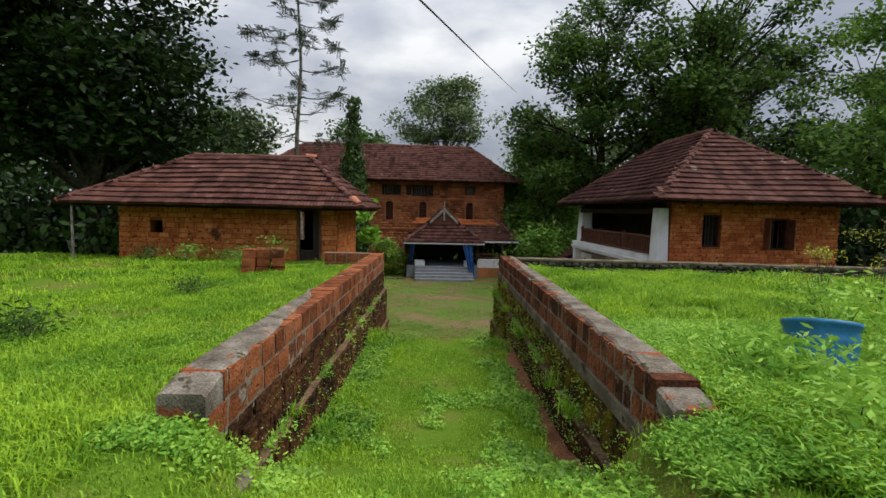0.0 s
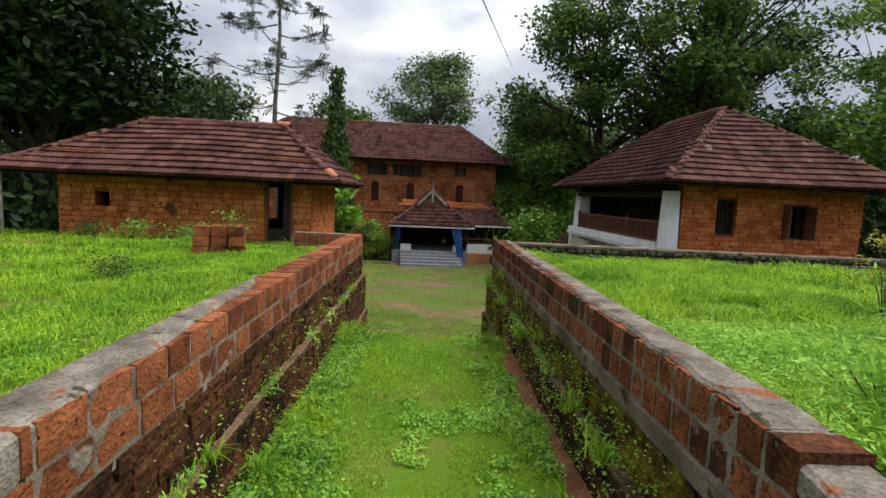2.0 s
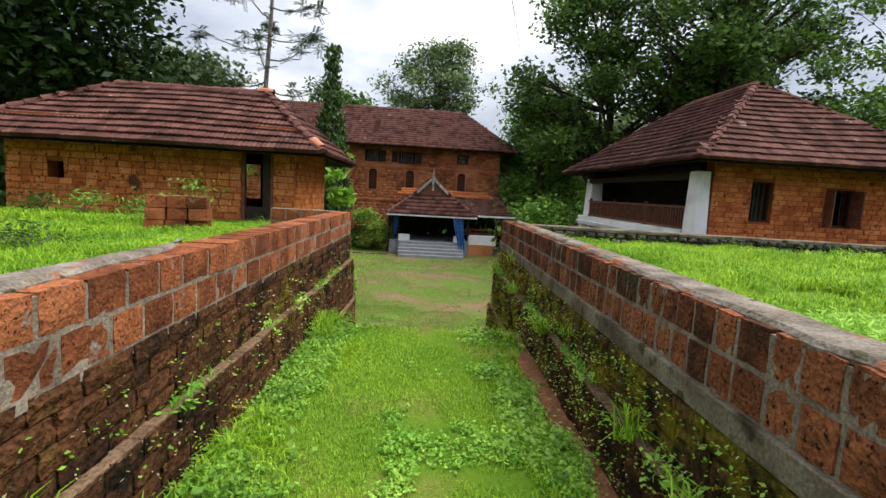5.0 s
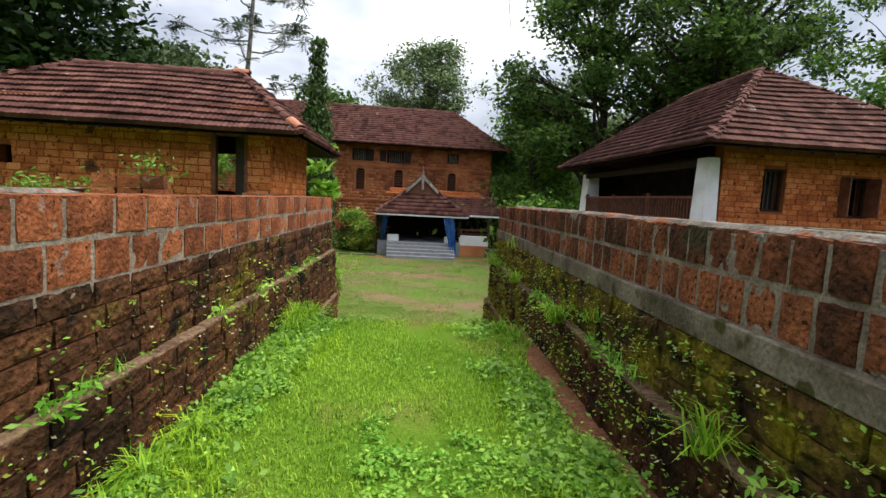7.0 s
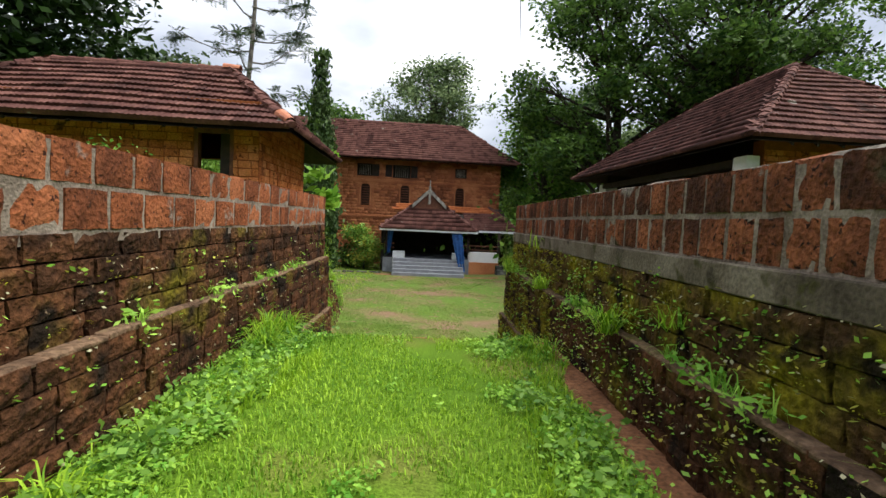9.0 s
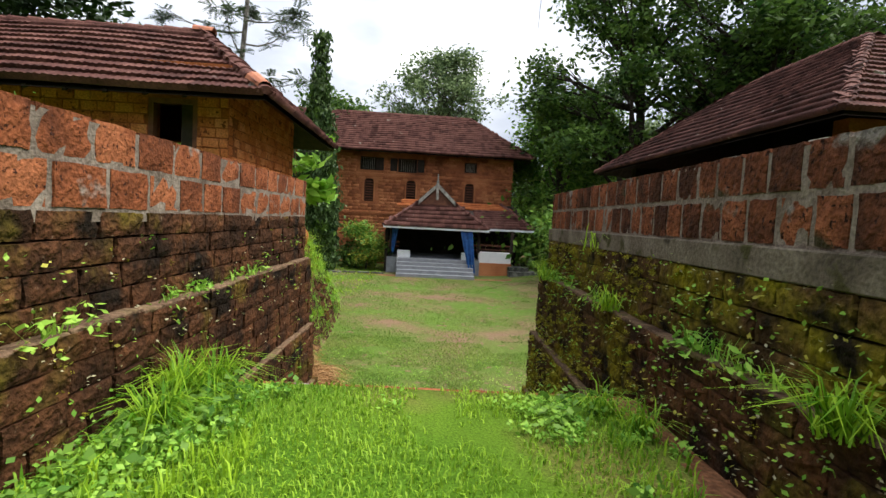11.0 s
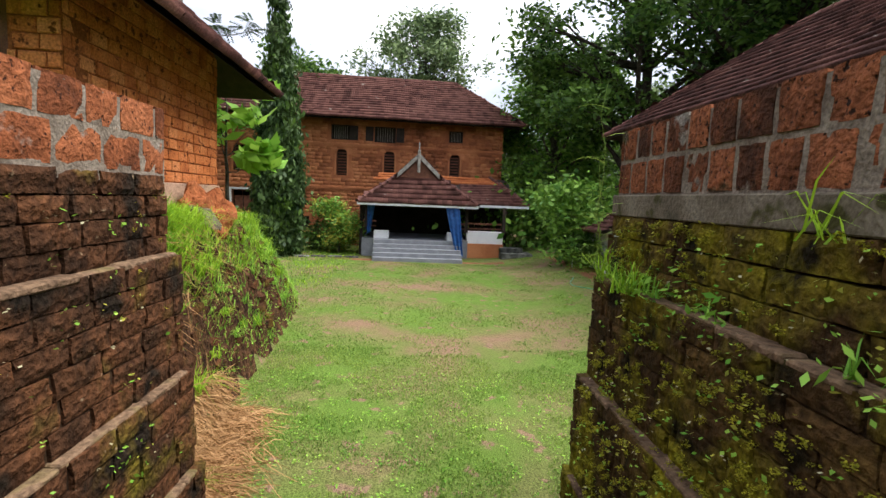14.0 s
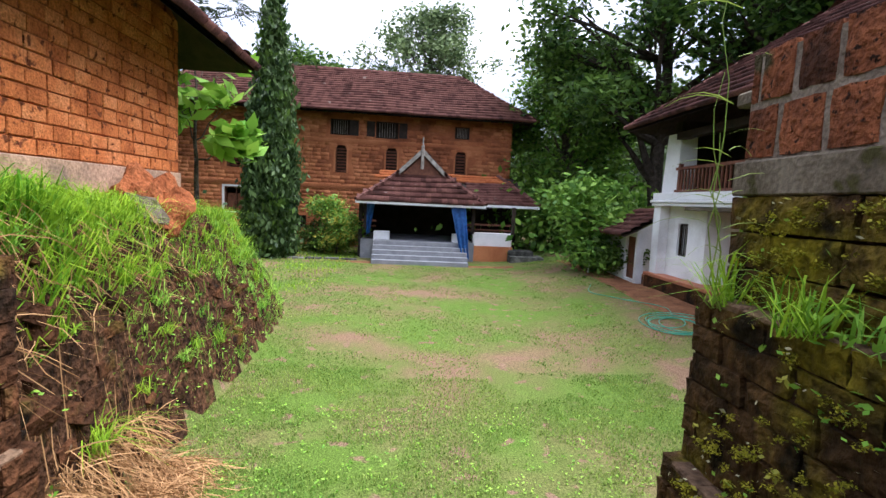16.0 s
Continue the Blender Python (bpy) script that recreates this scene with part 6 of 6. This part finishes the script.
# terraces
for x0, x1, gy0, gy1, count, seed, low, high, width, label in (
        (-7.5, -2.14, 0.2, 15, 105000, 104, 0.05, 0.2, 0.0055, "lush green grass on the terrace"),
        (-14, -6, 0.5, 17, 30000, 105, 0.07, 0.24, 0.01, "lush green grass on the terrace"),
        (2.16, 8, 1.2, 15, 100000, 106, 0.08, 0.34, 0.006, "tall lush green grass on the terrace"),
        (8, 15, 3, 15, 24000, 107, 0.12, 0.38, 0.012, "tall lush green grass on the terrace")):
    gp = scatter(x0, x1, gy0, gy1, count, seed, lambda x, y: not in_house(x, y) and patchy(x, y, 0.6, -0.5), 0.5)
    blades("terrace_grass", gp, uneven(gp, low, high), width, "grass", label, seed, 1.5)
blades("approach_grass", scatter(-2.7, 2.7, 0.5, 4.0, 22000, 108, lambda x, y: abs(x) > 0.4 or patchy(x, y, 1.6, -0.1)), (0.03, 0.09), 0.005, "short_grass", "short grass where the path begins", 8, 0.8)
# court
blades("court_grass", scatter(-3.2, 4.5, 15.2, 20.5, 100000, 109, lambda x, y: bank_foot(y) < x and patchy(x, y, 1.1, -0.25 + 0.2 * smoothstep(0.2, 2.2, x))), (0.025, 0.065), 0.0045, "court_grass", "thin short grass on the court", 9, 0.9)
blades("court_grass", scatter(-4, 7, 20, 36, 80000, 110, lambda x, y: bank_foot(y) < x and patchy(x, y, 0.9, -0.16 + 0.2 * smoothstep(0.5, 3.5, x)) and not (-2.6 < x < 4.5 and y > 32.2) and not (x > 6.3 and y < 29)), (0.02, 0.055), 0.009, "court_grass", "thin short grass on the court", 10, 0.9)
blades("court_grass", scatter(-13, -2.7, 25.5, 39, 9000, 111, lambda x, y: x < bank_foot(y) - 0.0 or y > 26), (0.04, 0.12), 0.016, "grass", "grass before the main house", 11, 0.9)
# bank
on_bank = lambda x, y: bank_top(y) - 0.7 < x < bank_foot(y) - 0.1 and patchy(x, y, 1.3, -0.3)
blades("bank_grass", scatter(-6.5, -1.6, 15.1, 25.5, 36000, 112, lambda x, y: on_bank(x, y) and x < 0.5 * bank_foot(y) + 0.5 * bank_top(y), 0.8), (0.12, 0.42), 0.006, "grass", "long grass overhanging the broken bank", 12, 1.8)
blades("bank_grass", scatter(-4.6, -1.6, 15.1, 25.3, 20000, 113, lambda x, y: bank_top(y) < x < bank_foot(y) and patchy(x, y, 1.1, -0.1, 9), 0.8), (0.06, 0.2), 0.006, "weed", "weeds growing on the broken bank", 13, 1.2)
blades("bank_grass", scatter(-3.8, -2.2, 15.1, 18.3, 9000, 114, lambda x, y: x < bank_top(y) + 0.15, 0.9), (0.15, 0.55), 0.007, "grass", "tall grass on top of the bank", 14, 1.6)
# dry straw at the foot of the bank
r_s = np.random.default_rng(5)
n = 4200
sy = 15.2 + 2.2 * r_s.random(n)
sx = np.array([bank_foot(v) for v in sy]) + np.abs(r_s.normal(size=n)) * 0.25 - 0.06
sp = np.array([(a, b, ground_z(a, b) + c) for a, b, c in zip(sx, sy, r_s.uniform(0.0, 0.1, n))])
strands("dry_straw", sp, (0.15, 0.5), 0.0042, "straw", "dry straw fallen at the foot of the bank", 15)
r_s = np.random.default_rng(6)
hx, hy = r_s.random(240), 15.2 + 4.5 * r_s.random(240) ** 2
hang = np.array([(x, y, ground_z(x, y) + 0.06) for x, y in ((bank_top(b) * (1 - a) + bank_foot(b) * a, b) for a, b in zip(0.05 + 0.5 * hx, hy))])
strands("hanging_straw", hang, (0.15, 0.5), 0.0035, "straw", "dry grass hanging over the bank", 16)

# laterite rubble breaking out of the bank
rubble_bank = empty("bank_rubble", Matrix.Identity(4), "broken laterite stones stuck in the earth of the bank", "rubble", kind="structure")
r_k = random.Random(33)
for k in range(80):
    y = 15.15 + 8.0 * r_k.random() ** 1.4
    q = r_k.uniform(0.08, 0.85)
    x = bank_foot(y) * (1 - q) + bank_top(y) * q
    ob = new("stone", r_k.choice(BLOCKS["old_block"]))
    ob.parent = rubble_bank
    ob.matrix_basis = Matrix.Translation((x - 0.06, y, ground_z(x, y) - 0.03)) @ Euler((r_k.uniform(-0.5, 0.5), r_k.uniform(-0.5, 0.5), 1.57 + r_k.uniform(-0.5, 0.5))).to_matrix().to_4x4() @ Matrix.Diagonal((r_k.uniform(0.14, 0.36), r_k.uniform(0.12, 0.26), r_k.uniform(0.09, 0.2), 1))


def sprigs(name, pts, leaf, count, mat, label, seed, rise=0.06, slim=0.3):
    """Little plants: a few leaves round each point; slim: half a leaf's breadth over its length."""
    r = np.random.default_rng(seed)
    n = len(pts) * count
    p = np.repeat(pts, count, axis=0) + r.normal(size=(n, 3)) * np.array((leaf * 1.1, leaf * 1.1, leaf * 0.8)) + np.array((0, 0, rise))
    a = r.normal(size=(n, 3)) * np.array((1, 1, 0.5))
    a /= np.linalg.norm(a, axis=1)[:, None]
    b = np.cross(a, np.array((0, 0, 1.0)) + r.normal(size=(n, 3)) * 0.6)
    b /= np.linalg.norm(b, axis=1)[:, None]
    s = leaf * (0.6 + 0.9 * r.random(n))[:, None]
    v = np.stack((p - a * s * 0.5, p + b * s * slim, p + a * s * 0.5, p - b * s * slim), axis=1).reshape(-1, 3)
    return mesh_np(name, v, np.arange(n * 4).reshape(-1, 4), mat, label=label, kind="stuff")


def strip(y):
    """Where the bare red soil begins beside the right wall."""
    return 1.42 + 0.08 * math.sin(y * 1.9) + 0.06 * math.sin(y * 4.3)


def leafy(x, y):
    """Where creeping weeds crowd the passage: thick beside the walls, in islands further in."""
    return noise.noise(Vector((x * 1.5, y * 1.1, 4.4))) + 0.6 * noise.noise(Vector((x * 4.5, y * 4.5, 9.4))) > 0.42 - 0.62 * smoothstep(0.45, 1.45, abs(x + 0.1))


sprigs("clover_weeds", scatter(-1.6, 1.6, 3, 11.3, 15000, 120, lambda x, y: leafy(x, y) and x < strip(y) + 0.04), 0.036, 6, "weed", "creeping broad-leaved weeds in the passage grass", 20, 0.05)
sprigs("clover_weeds", scatter(-1.6, 1.6, 4, 11.3, 2600, 128, lambda x, y: abs(x) > 0.85 and leafy(x, y) and x < strip(y)), 0.055, 6, "leaf_light", "larger leafy weeds beside the passage walls", 28, 0.09)
sprigs("clover_weeds", scatter(2.2, 6, 1.6, 7.5, 7000, 121), 0.06, 7, "weed", "thick narrow-leaved weeds at the near end of the terrace", 21, 0.2, 0.11)
sprigs("clover_weeds", scatter(-6, -2.0, 1.2, 7, 2200, 122, lambda x, y: patchy(x, y, 0.6, 0.15)), 0.035, 6, "weed", "small broad-leaved weeds on the terrace", 22, 0.08, 0.16)
sprigs("clover_weeds", scatter(-9, -2.2, 6, 15, 1600, 126, lambda x, y: patchy(x, y, 0.5, 0.2)), 0.045, 6, "weed", "small broad-leaved weeds on the terrace", 26, 0.1, 0.16)
sprigs("clover_weeds", scatter(2.3, 10, 6, 15, 1200, 127, lambda x, y: patchy(x, y, 0.5, 0.2)), 0.05, 6, "grass", "leafy weeds in the tall terrace grass", 27, 0.2, 0.16)
sprigs("bank_weeds", scatter(-4.2, -1.5, 15.1, 24.5, 1300, 124, lambda x, y: bank_top(y) - 0.3 < x < bank_foot(y)), 0.04, 7, "weed", "leafy weeds on the broken bank", 24, 0.05)
sprigs("clover_weeds", scatter(2.2, 3.4, 2.2, 5.2, 3000, 125), 0.05, 8, "grass", "narrow-leaved weeds beside the end of the wall", 25, 0.17, 0.12)
sprigs("clover_weeds", scatter(-2.4, 3, 15.2, 19, 700, 123, lambda x, y: bank_foot(y) < x), 0.03, 6, "weed", "small weeds on the court", 23, 0.03)


# small plants rooted in the old walls
def wall_points(side, n, seed, ledge=False):
    r = np.random.default_rng(seed)
    out = []
    for k in range(n):
        y = r.uniform(4.2, 14.9)
        if ledge:
            z, x = (0.555 if side < 0 else 0.515), (LEFT_X + 0.06 if side < 0 else RIGHT_X - 0.09)
            if noise.noise(Vector((y * 0.9, side * 3.0, 2))) < 0.05:
                continue
        else:
            z = r.uniform(-0.1, 1.0) if y < 11.5 else r.uniform(-1.7, 1.0)
            if z < ground_z(0, y) + 0.05 or (side < 0 and r.random() < 0.35):
                continue
            out_x = (0.22 if z < -1.2 else 0.16 if z < -0.38 else 0.09 if z < 0.56 else 0.0) if side < 0 else (0.25 if z < -1.2 else 0.2 if z < -0.35 else 0.12 if z < 0.5 else 0.02)
            x = LEFT_X + out_x + 0.025 if side < 0 else RIGHT_X - out_x - 0.025
        out.append((x, y, z))
    return np.array(out)


for side in (-1, 1):
    sprigs("wall_weeds", wall_points(side, 300 if side < 0 else 800, 130 + side), 0.03, 4, "weed", "small weeds rooted in the old wall", 30 + side, 0.01)
    sprigs("wall_weeds", wall_points(side, 120 if side < 0 else 380, 140 + side), 0.03, 3, "leaf_yellow", "small yellow weeds rooted in the old wall", 40 + side, 0.01)
    sprigs("wall_weeds", wall_points(side, 260, 150 + side, True), 0.06, 6, "weed", "leafy weeds along the ledge of the wall", 50 + side, 0.03, 0.2)
    sprigs("wall_weeds", wall_points(side, 420 if side < 0 else 560, 210 + side), 0.023, 2, "leaf_pale", "pale little leaves stuck to the old wall", 80 + side, 0.0)
    led = np.repeat(wall_points(side, 60, 160 + side, True), 8, axis=0)
    led = led + np.random.default_rng(9).normal(size=led.shape) * np.array((0.01, 0.05, 0.0))
    blades("wall_weeds", led, (0.06, 0.2), 0.005, "weed", "grass along the ledge of the wall", 60 + side, 1.2)


def tuft(x, y, z, n, h, w, seed, mat="grass", label="tuft of long bright green grass rooted in the wall", spread=0.04, bend=1.7):
    r = np.random.default_rng(seed)
    base = np.array((x, y, z)) + r.normal(size=(n, 3)) * np.array((spread, spread, 0.01))
    ob = blades("grass_tuft", base, (h * 0.5, h), w, mat, label, seed, bend)
    tagged(ob, label, "grass tuft", "grass tufts", "thing")


for k, (x, y, z, n, h) in enumerate(((1.62, 9.67, 0.5, 90, 0.34), (1.68, 8.8, 0.72, 16, 0.26), (1.62, 12.12, 0.5, 46, 0.36), (1.7, 12.87, 0.98, 12, 0.34), (1.6, 14.3, 0.5, 60, 0.32), (1.62, 5.9, 0.5, 40, 0.34), (1.62, 6.9, 0.5, 46, 0.36),
                                  (1.66, 14.85, 0.5, 40, 0.4), (-1.5, 11.1, -0.06, 150, 0.5), (-1.42, 10.7, -0.06, 110, 0.4), (-1.35, 11.3, -0.06, 110, 0.45), (-1.45, 7.4, -0.06, 90, 0.34), (-1.5, 6.3, 0.0, 80, 0.4), (-1.45, 8.0, -0.06, 60, 0.3),
                                  (-1.7, 5.6, 0.55, 40, 0.26), (-1.9, 15.6, ground_z(-1.9, 15.6), 50, 0.42), (-2.2, 16.4, ground_z(-2.2, 16.4), 90, 0.5), (-2.6, 17.5, ground_z(-2.6, 17.5), 90, 0.5), (-2.95, 19.3, ground_z(-2.95, 19.3), 70, 0.45), (1.3, 11.2, -0.05, 60, 0.3), (1.45, 10.9, -0.05, 60, 0.3))):
    tuft(x, y, z, int(n * 1.2), h, 0.0045 if y > 14 else 0.0055, 200 + k)

r_b = random.Random(15)
for k in range(30):
    y = r_b.uniform(15.3, 23)
    q = r_b.uniform(0.15, 0.95)
    x = bank_foot(y) * (1 - q) + bank_top(y) * q
    tuft(x, y, ground_z(x, y), r_b.randint(22, 60), r_b.uniform(0.2, 0.42), 0.005, 400 + k, "grass" if k % 3 else "weed", "tuft of drooping grass on the broken bank", 0.05, 1.9)
# moss cushions on the old courses
for side in (-1, 1):
    mp = wall_points(side, 1500, 170 + side)
    keep_m = np.array([noise.noise(Vector((v[1] * 1.6, v[2] * 2.4, side * 5.0))) > 0.12 and v[2] > 0.1 for v in mp])
    sprigs("moss", mp[keep_m][::3] + np.array((side * 0.02, 0, 0)), 0.011, 22, "moss", "yellow-green moss cushions on the old wall", 180 + side, 0.0)

# weeds and moss thick on the lower end of the right wall, and weeds over both near ends
low_end = wall_points(1, 2600, 191)
low_end = low_end[low_end[:, 1] > 11.5]
mossy = np.array([noise.noise(Vector((v[1] * 1.3, v[2] * 1.9, 7.0))) > -0.15 for v in low_end])
sprigs("moss", low_end[mossy] + np.array((-0.008, 0, 0)), 0.012, 50, "moss", "yellow-green moss on the old wall", 192, 0.0)
sprigs("wall_weeds", low_end[::9], 0.024, 4, "leaf_yellow", "tiny yellow weeds rooted in the old wall", 193, 0.01)
sprigs("clover_weeds", scatter(1.6, 2.6, 2.7, 3.6, 1300, 194), 0.045, 9, "weed", "narrow-leaved weeds at the end of the wall", 194, 0.1, 0.14)
sprigs("clover_weeds", scatter(-2.3, -1.55, 3.1, 3.62, 260, 195), 0.035, 8, "weed", "leafy weeds at the end of the wall", 195, 0.05)

# two tall seeding stalks at the end of the wall
for k, (x, y, h) in enumerate(((1.6, 14.83, 1.55), (1.63, 14.9, 1.1), (1.58, 14.78, 0.8))):
    th = empty("tall_weed", Matrix.Translation((x, y, 0.48)), "tall thin weed stalk with arching leaves on the wall", "weed", "tall weeds")
    bm = bmesh.new()
    r_w = random.Random(70 + k)
    path = [(0.03 * math.sin(q * 2.2 + k), 0.02 * q, h * q / 6) for q in range(7)]
    tube(bm, path, [0.004 - 0.0004 * q for q in range(7)], 5)
    part("stalk", bm, "court_grass", th)
    for q in range(6):
        bm = bmesh.new()
        z0 = h * (0.2 + 0.13 * q)
        a = r_w.uniform(2.4, 3.9) if q % 2 else r_w.uniform(-0.8, 0.8)
        ln = r_w.uniform(0.2, 0.4)
        pts = [Vector((math.cos(a) * ln * s, math.sin(a) * ln * s * 0.5, z0 + ln * (0.5 * s - 0.55 * s * s))) for s in (0, 0.25, 0.5, 0.75, 1)]
        side_v = Vector((-math.sin(a), math.cos(a), 0.3)).normalized()
        rows = [(bm.verts.new(p - side_v * w), bm.verts.new(p + side_v * w)) for p, w in zip(pts, (0.002, 0.004, 0.0035, 0.0025, 0.001))]
        for (a0, a1), (b0, b1) in zip(rows, rows[1:]):
            bm.faces.new((a0, a1, b1, b0))
        part("leaf", bm, "court_grass", th)


# bushes standing in the terrace grass
def bush(x, y, h, rad, n, size, mat, label, seed):
    z = ground_z(x, y) - 0.03
    t = empty("weed_bush", Matrix.Translation((x, y, z)), label, "bush", "weed bushes")
    r = random.Random(seed)
    bm = bmesh.new()
    cs = []
    for k in range(9):
        a, d = r.uniform(0, 6.28), r.uniform(0.2, 1) * rad
        e = (math.cos(a) * d, math.sin(a) * d, h * r.uniform(0.5, 1))
        tube(bm, [(0, 0, 0), (e[0] * 0.4, e[1] * 0.4, e[2] * 0.6), e], [0.008, 0.006, 0.003], 4)
        cs.append((*e, rad * 0.35))
    part("stem", bm, "bark", t)
    leaf_cloud("foliage", cs, n, size, mat, t, seed=seed, shape=(0.5, 0.15))


bush(-4.85, 9.6, 0.32, 0.45, 500, 0.07, "leaf_mid", "low green bush in the terrace grass", 301)
bush(-5.3, 6.3, 0.35, 0.3, 500, 0.09, "leaf_mid", "small dark green bush in the grass", 302)
bush(-5.5, 13.6, 0.7, 0.3, 260, 0.14, "leaf_light", "leafy bright green plant beside the blocks", 303)
bush(-7.6, 14.6, 0.6, 0.3, 200, 0.12, "leaf_light", "leafy bright green plant before the house", 304)
bush(-4.6, 13.2, 0.95, 0.35, 160, 0.12, "leaf_light", "leafy plant growing over the stacked blocks", 305)
bush(-6.6, 15.4, 0.35, 0.4, 240, 0.11, "leaf_light", "green plant before the house wall", 306)
bush(-9.0, 15.3, 0.45, 0.4, 260, 0.12, "leaf_mid", "green plant before the house wall", 307)
for k, (x, y, h) in enumerate(((3.3, 4.5, 0.5), (3.7, 4.0, 0.3), (4.6, 4.6, 0.55), (4.7, 5.7, 1.0), (3.1, 4.9, 0.5), (3.9, 3.5, 0.3), (5.3, 5.0, 0.9), (3.0, 3.4, 0.4), (5.6, 7.0, 0.9), (6.5, 6.4, 1.0))):
    bush(x, y, h, 0.38, 620, 0.1, "weed", "thick bright green weeds round the drum", 320 + k)
for k, (x, y, h) in enumerate(((7.4, 9.4, 1.6), (8.1, 9.0, 1.8), (9.0, 10.2, 1.6), (6.9, 8.9, 1.2))):
    bush(x, y, h, 0.5, 160, 0.07, "leaf_yellow", "tall thin seeding weeds in the grass", 340 + k)
